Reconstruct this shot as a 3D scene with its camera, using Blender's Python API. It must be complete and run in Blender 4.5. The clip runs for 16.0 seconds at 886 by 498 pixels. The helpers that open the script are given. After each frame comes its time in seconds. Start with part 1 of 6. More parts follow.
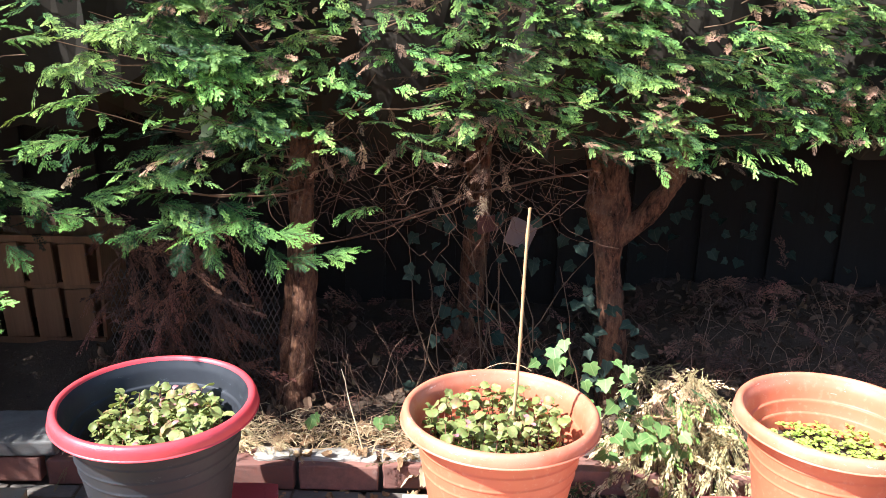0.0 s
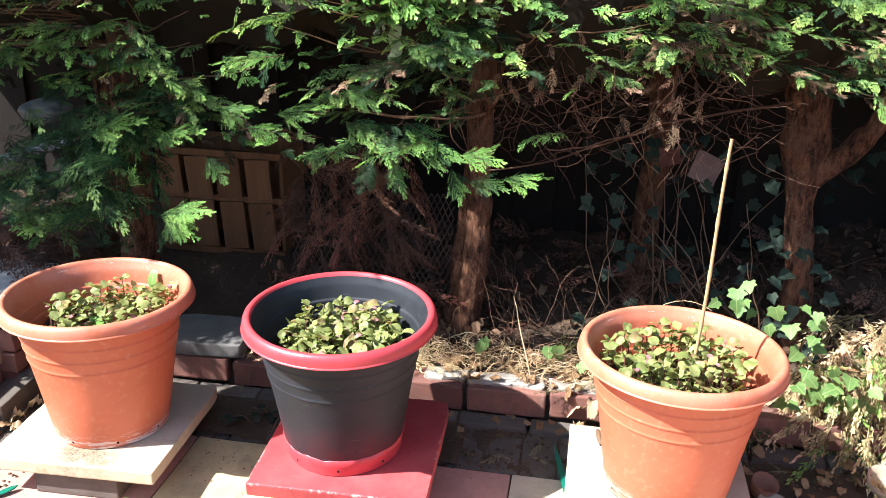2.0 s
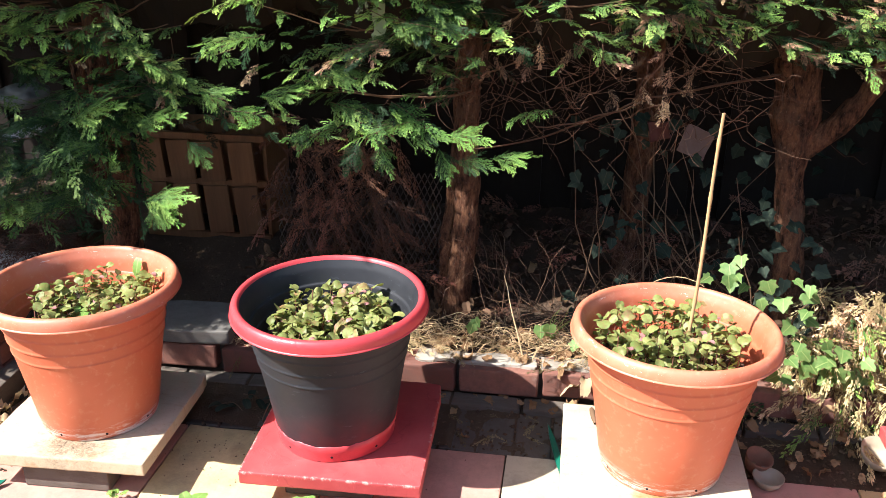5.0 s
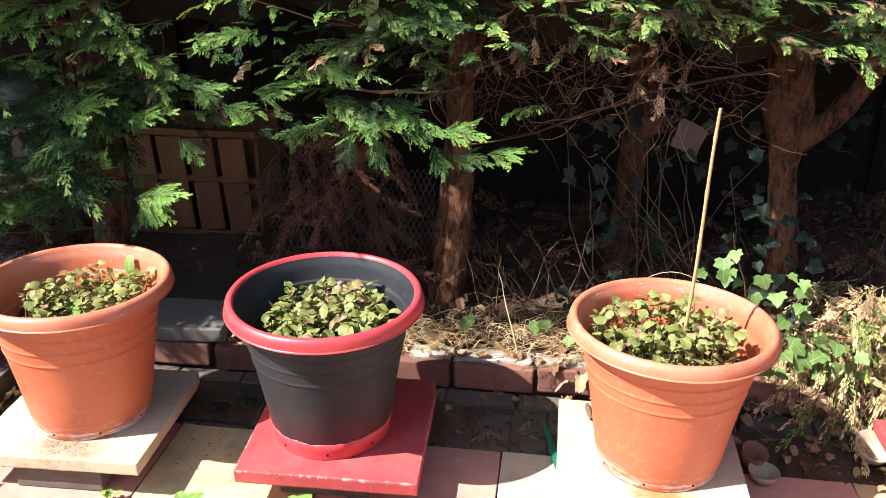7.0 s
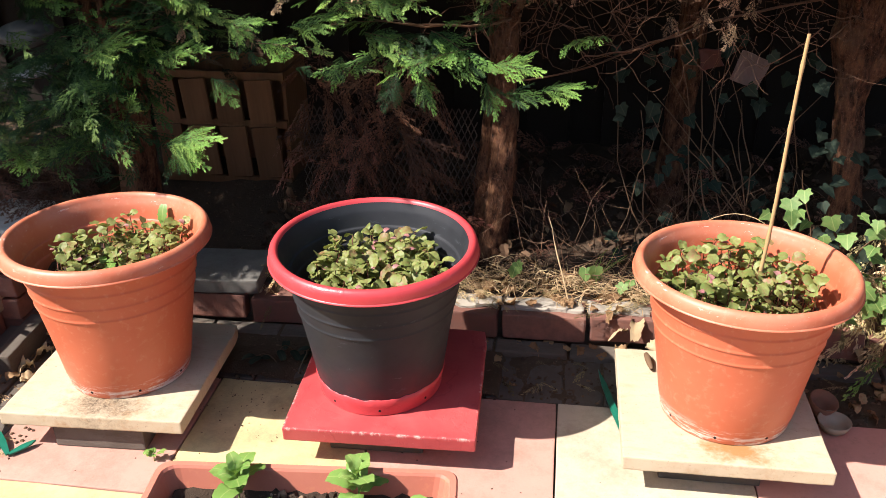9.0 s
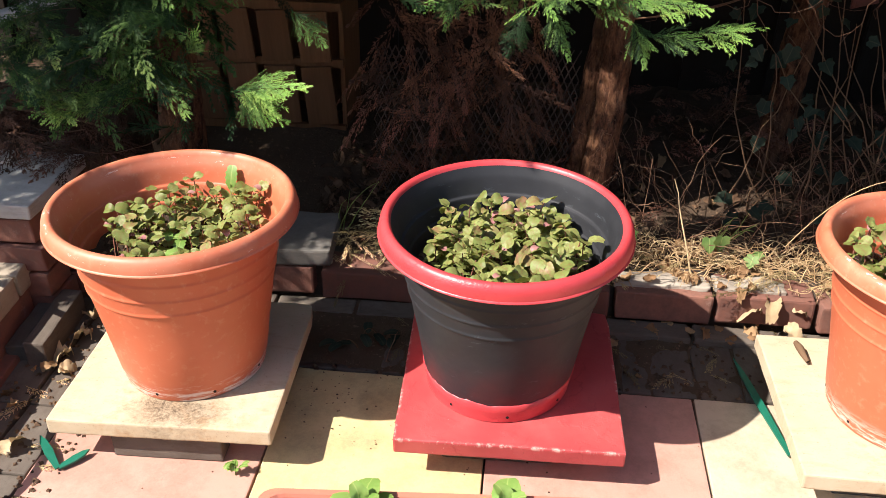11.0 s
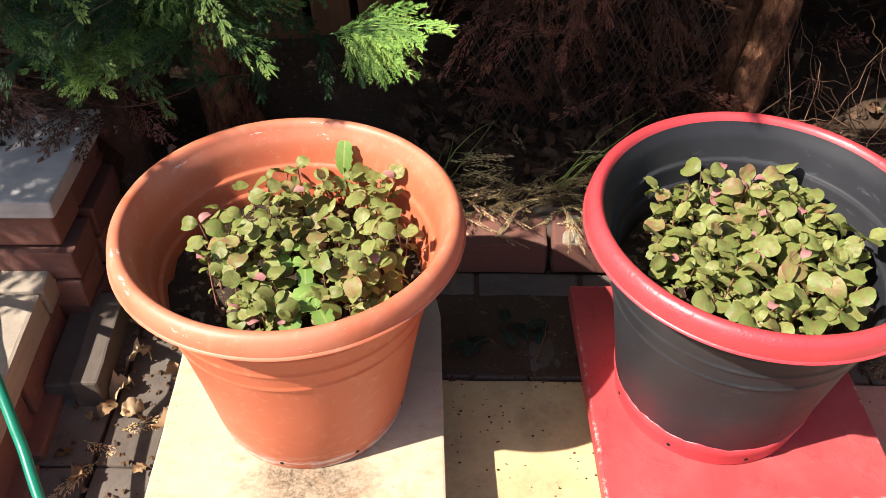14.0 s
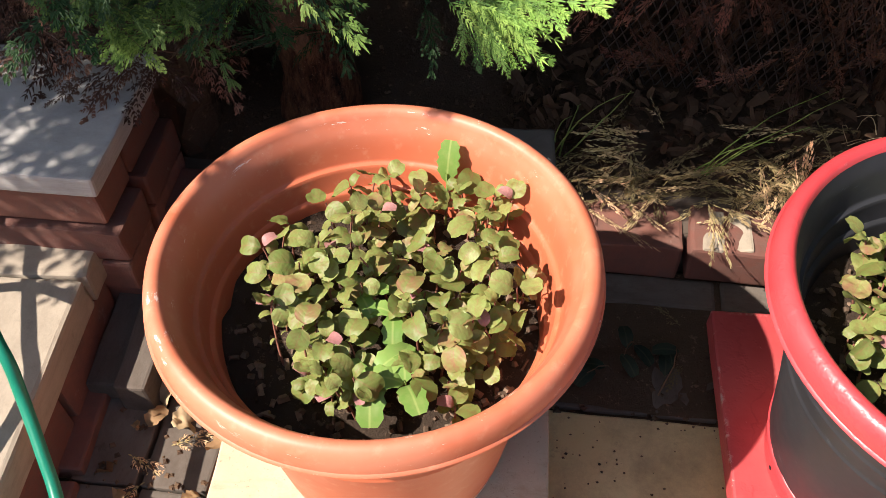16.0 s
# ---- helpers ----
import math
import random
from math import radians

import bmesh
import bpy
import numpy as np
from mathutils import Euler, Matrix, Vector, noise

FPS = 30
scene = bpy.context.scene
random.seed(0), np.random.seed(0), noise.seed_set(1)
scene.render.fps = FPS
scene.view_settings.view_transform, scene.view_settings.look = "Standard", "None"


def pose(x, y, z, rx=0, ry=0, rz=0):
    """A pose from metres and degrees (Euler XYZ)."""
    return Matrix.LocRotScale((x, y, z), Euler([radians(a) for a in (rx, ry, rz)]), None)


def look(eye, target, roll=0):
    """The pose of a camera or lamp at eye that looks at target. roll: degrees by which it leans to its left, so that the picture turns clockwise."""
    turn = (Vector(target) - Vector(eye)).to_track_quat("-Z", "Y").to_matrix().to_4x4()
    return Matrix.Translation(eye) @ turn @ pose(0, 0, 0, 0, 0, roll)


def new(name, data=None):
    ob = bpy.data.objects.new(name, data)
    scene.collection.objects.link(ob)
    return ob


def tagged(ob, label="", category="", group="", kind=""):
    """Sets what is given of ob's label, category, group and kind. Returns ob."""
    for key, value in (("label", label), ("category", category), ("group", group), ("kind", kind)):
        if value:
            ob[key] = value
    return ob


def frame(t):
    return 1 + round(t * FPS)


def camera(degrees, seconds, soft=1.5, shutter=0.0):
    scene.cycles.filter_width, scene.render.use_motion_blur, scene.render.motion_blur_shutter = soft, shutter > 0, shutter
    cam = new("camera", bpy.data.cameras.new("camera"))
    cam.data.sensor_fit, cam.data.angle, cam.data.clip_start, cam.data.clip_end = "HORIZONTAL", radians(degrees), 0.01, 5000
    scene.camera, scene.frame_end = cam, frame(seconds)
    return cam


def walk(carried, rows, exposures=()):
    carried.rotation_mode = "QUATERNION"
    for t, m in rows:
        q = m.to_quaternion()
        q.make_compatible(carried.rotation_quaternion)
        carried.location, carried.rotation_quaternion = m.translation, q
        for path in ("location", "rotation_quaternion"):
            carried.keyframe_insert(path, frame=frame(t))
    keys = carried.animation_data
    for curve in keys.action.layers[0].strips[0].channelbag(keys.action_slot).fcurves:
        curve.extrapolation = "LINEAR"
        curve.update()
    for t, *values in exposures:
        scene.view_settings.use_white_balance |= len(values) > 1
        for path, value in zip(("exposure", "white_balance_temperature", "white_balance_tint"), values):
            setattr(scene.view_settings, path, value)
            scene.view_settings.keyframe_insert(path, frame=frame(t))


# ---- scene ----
cam = camera(53.9, 16.0, soft=0.4)
METRES, EYE, TILT, LEAN, TURN = 1.97, 1.461, -17.0, -1.6, 0.0
ROWS = [
    (0.0, 0.0, 0.0, 0.0, -0.0, 0.0, 0.0),
    (0.5, -0.0289, 0.0008, -0.0113, 1.24, -2.46, -0.78),
    (1.0, -0.0416, 0.0002, -0.0086, 3.77, -4.02, -1.88),
    (1.5, -0.0454, 0.0013, -0.0061, 7.87, -4.05, -2.42),
    (2.0, -0.0467, 0.0084, -0.0099, 9.67, -4.6, -2.59),
    (2.5, -0.0465, 0.0122, -0.0099, 9.99, -5.4, -2.56),
    (3.0, -0.0487, 0.0178, -0.0098, 9.62, -5.91, -2.52),
    (3.5, -0.0519, 0.0224, -0.0081, 9.39, -6.13, -2.28),
    (4.0, -0.0521, 0.0221, -0.0072, 9.14, -6.01, -2.03),
    (6.5, -0.0622, 0.0263, -0.0024, 8.01, -6.41, -1.0),
    (7.0, -0.0647, 0.0271, -0.0046, 7.78, -6.41, -1.24),
    (7.5, -0.068, 0.0276, -0.0049, 7.38, -6.66, -1.06),
    (8.0, -0.0817, 0.0292, -0.0083, 6.93, -7.39, -0.5),
    (8.5, -0.1083, 0.0355, -0.0152, 6.89, -8.39, -0.22),
    (9.0, -0.1306, 0.0815, -0.0146, 8.05, -9.98, -0.42),
    (11.5, -0.3708, 0.3011, 0.0102, 5.75, -15.83, -1.18),
    (12.0, -0.3972, 0.3736, 0.0265, 7.01, -17.58, -1.79),
    (12.5, -0.4151, 0.4205, 0.0318, 7.45, -19.99, -1.61),
    (13.0, -0.4716, 0.4642, 0.0449, 4.87, -22.26, -0.09),
    (13.5, -0.5279, 0.481, 0.0574, 1.83, -23.54, 1.07),
    (14.0, -0.5558, 0.5001, 0.0568, 0.92, -25.44, 0.94),
    (14.5, -0.5668, 0.541, 0.0658, 1.36, -26.67, 0.71),
    (15.0, -0.5777, 0.6029, 0.0756, 3.32, -28.05, -0.29),
    (15.5, -0.5861, 0.6392, 0.0847, 6.21, -29.93, -0.47),
    (16.0, -0.5915, 0.6727, 0.0763, 7.08, -33.22, 0.08),
]
walk(cam, [(t, pose(0, 0, EYE, TILT, LEAN, TURN) @ pose(METRES * x, METRES * y, METRES * z, 90 + pitch, roll, yaw)) for t, x, y, z, yaw, pitch, roll in ROWS],
     [(0.0, 1.92, 5700, 10), (0.5, 1.94, 5700, 10), (1.5, 1.84, 5850, 10), (2.5, 1.75, 5950, 10), (3.5, 1.58, 6100, 11), (6.5, 1.55, 6350, 12), (7.5, 1.5, 6450, 12), (8.2, 1.38, 6600, 12), (9.0, 1.1, 6600, 13), (11.5, 1.12, 6850, 14), (14.0, 1.13, 6900, 15), (16.0, 1.08, 7000, 16)])

# ---- light: high sun from the front left, clear sky ----
SUN_FROM = Vector((-0.369, -0.202, 0.47)).normalized()
world = bpy.data.worlds.new("sky")
world.use_nodes = True
scene.world = world
wn = world.node_tree.nodes
sky = wn.new("ShaderNodeTexSky")
sky.sky_type, sky.sun_disc = "NISHITA", False
sky.sun_elevation = math.asin(SUN_FROM.z)
sky.sun_rotation = math.atan2(SUN_FROM.x, SUN_FROM.y) % (2 * math.pi)
world.node_tree.links.new(sky.outputs[0], wn["Background"].inputs[0])
wn["Background"].inputs[1].default_value = 0.105
sun = new("sun", bpy.data.lights.new("sun", "SUN"))
sun.data.energy, sun.data.angle, sun.data.color = 5.0, radians(0.55), (1.0, 0.965, 0.91)
sun.matrix_world = look(SUN_FROM * 20, (0, 0, 0))


# ---- materials ----
class Mat:
    """A small builder for node materials on real-world coordinates."""

    vary = False

    def __init__(self, name, rough=0.7, metal=0.0, spec=0.4):
        self.m = bpy.data.materials.new(name)
        self.m.use_nodes = True
        self.t = self.m.node_tree
        self.b = self.t.nodes["Principled BSDF"]
        self.b.inputs["Roughness"].default_value = rough
        self.b.inputs["Metallic"].default_value = metal
        self.b.inputs["Specular IOR Level"].default_value = spec
        self.co = self.t.nodes.new("ShaderNodeTexCoord")

    def node(self, kind, **values):
        n = self.t.nodes.new("ShaderNode" + kind)
        for k, v in values.items():
            n.inputs[k.replace("_", " ")].default_value = v
        return n

    def link(self, a, b):
        self.t.links.new(a, b)

    def noise(self, scale, detail=4.0, rough=0.6, stretch=None, space="Object"):
        n = self.node("TexNoise", Scale=scale, Detail=detail, Roughness=rough)
        src = self.co.outputs[space]
        if stretch:
            mp = self.node("Mapping")
            mp.inputs["Scale"].default_value = stretch
            self.link(src, mp.inputs["Vector"])
            src = mp.outputs[0]
        self.link(src, n.inputs["Vector"])
        if self.vary:
            n.noise_dimensions = "4D"
            self.link(self.math("MULTIPLY", self.rand(), 40.0), n.inputs["W"])
        return n.outputs["Fac"]

    def ramp(self, fac, *stops):
        r = self.node("ValToRGB")
        e = r.color_ramp.elements
        while len(e) < len(stops):
            e.new(0.5)
        for k, (p, c) in zip(e, stops):
            k.position = p
            k.color = (*c, 1) if len(c) == 3 else c
        self.link(fac, r.inputs[0])
        return r.outputs[0]

    def value(self, fac, lo, hi):
        """fac moved from lo..hi to 0..1"""
        n = self.node("MapRange")
        n.inputs[1].default_value, n.inputs[2].default_value = lo, hi
        self.link(fac, n.inputs[0])
        return n.outputs[0]

    def mix(self, fac, a, b, kind="MIX"):
        n = self.t.nodes.new("ShaderNodeMix")
        n.data_type, n.blend_type = "RGBA", kind
        for sock, v in ((n.inputs[0], fac), (n.inputs[6], a), (n.inputs[7], b)):
            if hasattr(v, "links"):
                self.link(v, sock)
            else:
                sock.default_value = v if isinstance(v, float) else (*v, 1)
        return n.outputs[2]

    def math(self, op, a, b=0.0):
        n = self.t.nodes.new("ShaderNodeMath")
        n.operation = op
        for sock, v in zip(n.inputs, (a, b)):
            if hasattr(v, "links"):
                self.link(v, sock)
            else:
                sock.default_value = v
        return n.outputs[0]

    def xyz(self, space="Object"):
        n = self.t.nodes.new("ShaderNodeSeparateXYZ")
        self.link(self.co.outputs[space], n.inputs[0])
        return n.outputs

    def rand(self):
        return self.t.nodes.new("ShaderNodeObjectInfo").outputs["Random"]

    def island(self):
        return self.t.nodes.new("ShaderNodeNewGeometry").outputs["Random Per Island"]

    def attr(self, name):
        n = self.t.nodes.new("ShaderNodeAttribute")
        n.attribute_name = name
        return n.outputs["Fac"]

    def color(self, c):
        self.link(c, self.b.inputs["Base Color"])
        return self

    def rough(self, fac, lo, hi):
        n = self.node("MapRange")
        n.inputs[3].default_value, n.inputs[4].default_value = lo, hi
        self.link(fac, n.inputs[0])
        self.link(n.outputs[0], self.b.inputs["Roughness"])
        return self

    def bump(self, fac, strength=0.3, distance=0.002):
        n = self.node("Bump", Strength=strength, Distance=distance)
        self.link(fac, n.inputs["Height"])
        self.link(n.outputs[0], self.b.inputs["Normal"])
        return self

    def leaf(self, color, share=0.3, tint=(1.0, 1.0, 0.6)):
        """Lets some light through, as leaves do."""
        tr = self.t.nodes.new("ShaderNodeBsdfTranslucent")
        self.link(self.mix(1.0, color, tint, "MULTIPLY"), tr.inputs["Color"])
        mx = self.t.nodes.new("ShaderNodeMixShader")
        mx.inputs[0].default_value = share
        self.link(self.b.outputs[0], mx.inputs[1])
        self.link(tr.outputs[0], mx.inputs[2])
        self.link(mx.outputs[0], self.t.nodes["Material Output"].inputs["Surface"])
        return self.color(color)


def plastic_terracotta(name, deep, pale):
    k = Mat(name, 0.42, spec=0.45)
    z = k.xyz()[2]
    base = k.ramp(k.noise(5, 5), (0.3, deep), (0.7, pale))
    fine = k.mix(k.value(k.noise(60, 6), 0.55, 0.8), base, (0.55, 0.21, 0.12))
    # lime bloom round the foot and scuffs on the rim
    foot = k.math("MULTIPLY", k.value(z, 0.05, 0.015), k.value(k.noise(20, 8, 0.8, (0.6, 0.6, 4)), 0.49, 0.56))
    scuff = k.math("MULTIPLY", k.value(z, 0.335, 0.36), k.value(k.noise(30, 6, 0.8, (0.6, 0.6, 3)), 0.635, 0.66))
    # the rim's paler look in the sun, mixed into its colour
    sunlit_rim = k.math("MULTIPLY", k.value(z, 0.34, 0.366), k.value(k.noise(9, 4), 0.3, 0.65))
    fine = k.mix(k.math("MULTIPLY", sunlit_rim, 0.28), fine, (0.66, 0.36, 0.25))
    c = k.mix(k.math("MULTIPLY", foot, 0.85), fine, (0.76, 0.68, 0.62))
    c = k.mix(k.math("MULTIPLY", scuff, 0.8), c, (0.75, 0.62, 0.55))
    k.color(c).rough(k.noise(18), 0.36, 0.6).bump(k.noise(140, 4), 0.12, 0.001)
    return k.m


def painted_black():
    k = Mat("black_paint", 0.6, spec=0.3)
    z = k.xyz()[2]
    base = k.ramp(k.noise(6, 5), (0.35, (0.016, 0.017, 0.02)), (0.7, (0.029, 0.03, 0.034)))
    mist = k.math("MULTIPLY", k.value(z, 0.17, 0.05), k.value(k.noise(7, 3), 0.42, 0.7))
    c = k.mix(k.math("MULTIPLY", mist, 0.35), base, (0.24, 0.022, 0.022))
    streak = k.value(k.noise(20, 6, 0.75, (1, 1, 3)), 0.62, 0.72)
    c = k.mix(k.math("MULTIPLY", streak, 0.35), c, (0.16, 0.18, 0.2))
    k.color(c).rough(k.noise(25), 0.45, 0.7).bump(k.noise(90), 0.15, 0.001)
    return k.m


def painted_red(name, rough_lo, rough_hi, deep=(0.46, 0.038, 0.045), pale=(0.56, 0.062, 0.066), slab=0.0):
    k = Mat(name, 0.4, spec=0.5)
    base = k.ramp(k.noise(7, 5), (0.3, deep), (0.75, pale))
    worn = k.value(k.noise(24, 7, 0.8), 0.66, 0.72)
    c = k.mix(k.math("MULTIPLY", worn, 0.45), base, (0.62, 0.2, 0.19))
    if slab:
        # rings of dried water round the pot, and paint rubbed off along the edges
        x, y, z = k.xyz()[:3]
        d = k.math("SQRT", k.math("ADD", k.math("MULTIPLY", x, x), k.math("MULTIPLY", y, y)))
        d = k.math("ADD", d, k.math("MULTIPLY", k.math("SUBTRACT", k.noise(6, 4), 0.5), 0.16))
        ring = k.value(k.math("ABSOLUTE", k.math("SINE", k.math("MULTIPLY", d, 62.0))), 0.16, 0.0)
        c = k.mix(k.math("MULTIPLY", k.math("MULTIPLY", ring, k.value(k.noise(10, 3), 0.45, 0.6)), 0.5), c, (0.24, 0.02, 0.026))
        c = k.mix(k.math("MULTIPLY", k.value(k.noise(4, 5, 0.7), 0.5, 0.7), 0.35), c, (0.5, 0.13, 0.12))
        edge = k.value(k.math("MAXIMUM", k.math("ABSOLUTE", x), k.math("ABSOLUTE", y)), slab - 0.007, slab - 0.002)
        edge = k.math("MULTIPLY", edge, k.value(z, -0.008, -0.002))
        rub = k.math("MULTIPLY", edge, k.value(k.noise(48, 6, 0.8, (1, 1, 0.25)), 0.52, 0.6))
        c = k.mix(k.math("MULTIPLY", rub, 0.75), c, (0.6, 0.4, 0.34))
        c = k.mix(k.value(k.noise(85, 4, 0.8), 0.7, 0.73), c, (0.62, 0.33, 0.3))
    nick = k.value(k.noise(55, 3, 0.7, (1, 1, 0.4)), 0.75, 0.77)
    c = k.mix(k.math("MULTIPLY", nick, 0.8), c, (0.03, 0.02, 0.02))
    run = k.math("MULTIPLY", k.value(k.noise(9, 5, 0.7), 0.5, 0.54), 0.6)
    k.color(c).rough(k.noise(16), rough_lo, rough_hi).bump(k.math("ADD", k.math("MULTIPLY", k.noise(70, 5), 0.5), run), 0.35, 0.0015)
    return k.m


def stone(name, a, b, dirt=(0.16, 0.12, 0.08), grit=0.45):
    k = Mat(name, 0.85, spec=0.25)
    k.vary = True
    r = k.rand()
    base = k.mix(k.noise(9, 6, 0.65), a, b)
    base = k.mix(k.math("MULTIPLY", r, 0.25), base, dirt)
    spots = k.value(k.noise(34, 6, 0.75), 0.6, 0.72)
    c = k.mix(k.math("MULTIPLY", spots, grit), base, dirt)
    pale = k.value(k.noise(5, 3), 0.55, 0.75)
    c = k.mix(k.math("MULTIPLY", pale, 0.2), c, k.mix(0.5, c, (0.78, 0.7, 0.58)))
    grime = k.value(k.noise(3.2, 9, 0.82, None, "Generated"), 0.46, 0.66)
    c = k.mix(k.math("MULTIPLY", grime, 0.65), c, k.mix(0.7, c, dirt))
    smear = k.math("MULTIPLY", k.value(k.noise(5.5, 8, 0.78), 0.53, 0.68), k.value(k.noise(45, 5, 0.75), 0.4, 0.6))
    c = k.mix(k.math("MULTIPLY", smear, grit), c, k.mix(0.75, c, dirt))
    c = k.mix(k.value(k.noise(160, 4, 0.8), 0.66, 0.71), c, k.mix(0.5, c, dirt))
    k.color(c).bump(k.noise(120, 6, 0.7), 0.4, 0.0015)
    return k.m


def slab_stone(name, stain, spread, speckle):
    """Cream cut stone, stained where water runs out of the pot."""
    k = Mat(name, 0.85, spec=0.25)
    x, y, z = k.xyz()[:3]
    base = k.mix(k.noise(7, 6, 0.6), (0.39, 0.3, 0.19), (0.56, 0.475, 0.345))
    base = k.mix(k.math("MULTIPLY", k.value(k.noise(11, 7, 0.75, (1, 3, 1)), 0.52, 0.7), 0.7), base, (0.37, 0.27, 0.17))
    base = k.mix(k.value(k.noise(150, 5, 0.8), 0.6, 0.68), base, (0.24, 0.17, 0.11))
    dx = k.math("SUBTRACT", x, 0.02)
    dy = k.math("MULTIPLY", k.math("ADD", y, 0.165), 1.5)
    d = k.math("SQRT", k.math("ADD", k.math("MULTIPLY", dx, dx), k.math("MULTIPLY", dy, dy)))
    d = k.math("ADD", d, k.math("MULTIPLY", k.math("SUBTRACT", k.noise(18, 8, 0.8), 0.5), 0.22))
    near = k.value(d, spread, spread * 0.35)
    fleck = k.mix(0.5, k.value(k.noise(130, 6, 0.8), speckle, speckle + 0.1), k.value(k.noise(34, 7, 0.85), speckle + 0.02, speckle + 0.14))
    blotch = k.math("MULTIPLY", k.value(d, spread * 2.3, spread * 0.7), k.value(k.noise(13, 6, 0.75), 0.5, 0.62))
    base = k.mix(k.math("MULTIPLY", blotch, 0.55), base, (0.36, 0.2, 0.09))
    c = k.mix(k.math("MULTIPLY", near, 0.45), base, k.mix(0.4, stain, (0.42, 0.3, 0.18)))
    c = k.mix(k.math("MULTIPLY", k.math("MULTIPLY", near, fleck), 0.9), c, stain)
    k.color(c).bump(k.noise(90, 6, 0.7), 0.45, 0.0015)
    return k.m


def brick_mat(name, a, b):
    k = Mat(name, 0.9, spec=0.2)
    k.vary = True
    r = k.rand()
    c = k.mix(r, a, b)
    c = k.mix(k.value(k.noise(30, 6, 0.7), 0.4, 0.75), c, (0.13, 0.075, 0.06))
    c = k.mix(k.math("MULTIPLY", k.value(k.noise(14, 5, 0.8), 0.6, 0.7), 0.3), c, (0.4, 0.34, 0.29))
    k.color(c).bump(k.noise(95, 6, 0.75), 0.6, 0.002)
    return k.m


def earth(name, a, b, c2):
    k = Mat(name, 0.95, spec=0.15)
    c = k.mix(k.noise(14, 8, 0.7), a, b)
    c = k.mix(k.value(k.noise(70, 5, 0.8), 0.58, 0.7), c, c2)
    k.color(c).bump(k.noise(60, 8, 0.8), 0.9, 0.008)
    return k.m


def bark_mat():
    """Flaking reddish bark in short ragged strips."""
    k = Mat("bark", 0.92, spec=0.15)
    strip = k.noise(32, 9, 0.75, (1, 1, 0.3))
    flake = k.noise(60, 7, 0.7, (1, 1, 0.45))
    h = k.math("ADD", k.math("MULTIPLY", strip, 0.65), k.math("MULTIPLY", flake, 0.35))
    c = k.ramp(h, (0.41, (0.014, 0.007, 0.005)), (0.49, (0.1, 0.044, 0.025)), (0.6, (0.22, 0.105, 0.055)))
    c = k.mix(k.value(k.noise(7, 5, 0.7), 0.52, 0.75), c, (0.11, 0.065, 0.042))
    c = k.mix(k.value(k.noise(170, 4, 0.7), 0.6, 0.7), c, k.mix(0.35, c, (0.45, 0.3, 0.2)))
    k.color(c).bump(h, 1.0, 0.035)
    return k.m


def wood_mat(name, a, b, grain=(1, 1, 0.06)):
    k = Mat(name, 0.85, spec=0.2)
    g = k.noise(55, 6, 0.65, grain)
    c = k.mix(g, a, b)
    c = k.mix(k.math("MULTIPLY", k.rand(), 0.45), c, k.mix(0.5, a, (0.02, 0.012, 0.008)))
    c = k.mix(k.value(k.noise(9, 5, 0.7), 0.55, 0.8), c, k.mix(0.6, b, (0.02, 0.016, 0.012)))
    k.color(c).bump(g, 0.5, 0.002)
    return k.m


def twig_mat(name, a, b):
    k = Mat(name, 0.85, spec=0.2)
    k.color(k.mix(k.noise(12, 4), a, b)).bump(k.noise(160, 3), 0.4, 0.001)
    return k.m


def frond_mat(name, deep, mid, tip, share=0.25):
    """Scale-leaved conifer spray: darker at the base, yellower at the tips."""
    k = Mat(name, 0.54, spec=0.3)
    tone, end = k.attr("tone"), k.attr("tip")
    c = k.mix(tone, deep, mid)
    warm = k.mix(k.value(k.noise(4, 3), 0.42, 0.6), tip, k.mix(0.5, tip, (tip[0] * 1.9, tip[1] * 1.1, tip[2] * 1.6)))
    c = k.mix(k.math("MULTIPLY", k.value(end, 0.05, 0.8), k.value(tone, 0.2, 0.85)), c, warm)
    c = k.mix(k.value(k.noise(240, 3), 0.5, 0.75), c, k.mix(0.5, c, deep))
    k.leaf(c, share)
    return k.m


def seedling_leaf(name, a, b, red):
    k = Mat(name, 0.5, spec=0.35)
    r = k.rand()
    x, y, z = k.xyz()[:3]
    c = k.mix(r, a, b)
    c = k.mix(k.value(k.noise(75, 5, 0.7), 0.42, 0.62), c, k.mix(0.5, c, (red[0] * 0.62, red[1] * 0.95, red[2] * 0.5)))
    flush = k.math("GREATER_THAN", k.math("FRACT", k.math("MULTIPLY", r, 37.0)), 0.84)
    c = k.mix(k.math("MULTIPLY", flush, k.value(k.noise(40, 3), 0.35, 0.65)), c, k.mix(0.35, red, c))
    ax = k.math("ABSOLUTE", x)
    ribs = k.math("ABSOLUTE", k.math("SINE", k.math("MULTIPLY", k.math("SUBTRACT", y, k.math("MULTIPLY", ax, 0.7)), 520.0)))
    vein = k.math("MAXIMUM", k.value(ax, 0.0009, 0.0003), k.math("MULTIPLY", k.value(ribs, 0.14, 0.0), 0.3))
    c = k.mix(k.math("MULTIPLY", vein, 0.5), c, k.mix(0.55, c, red))
    k.leaf(c, 0.28)
    k.bump(k.math("ADD", k.math("MULTIPLY", ribs, 0.25), k.noise(130, 3)), 0.4, 0.0012)
    return k.m


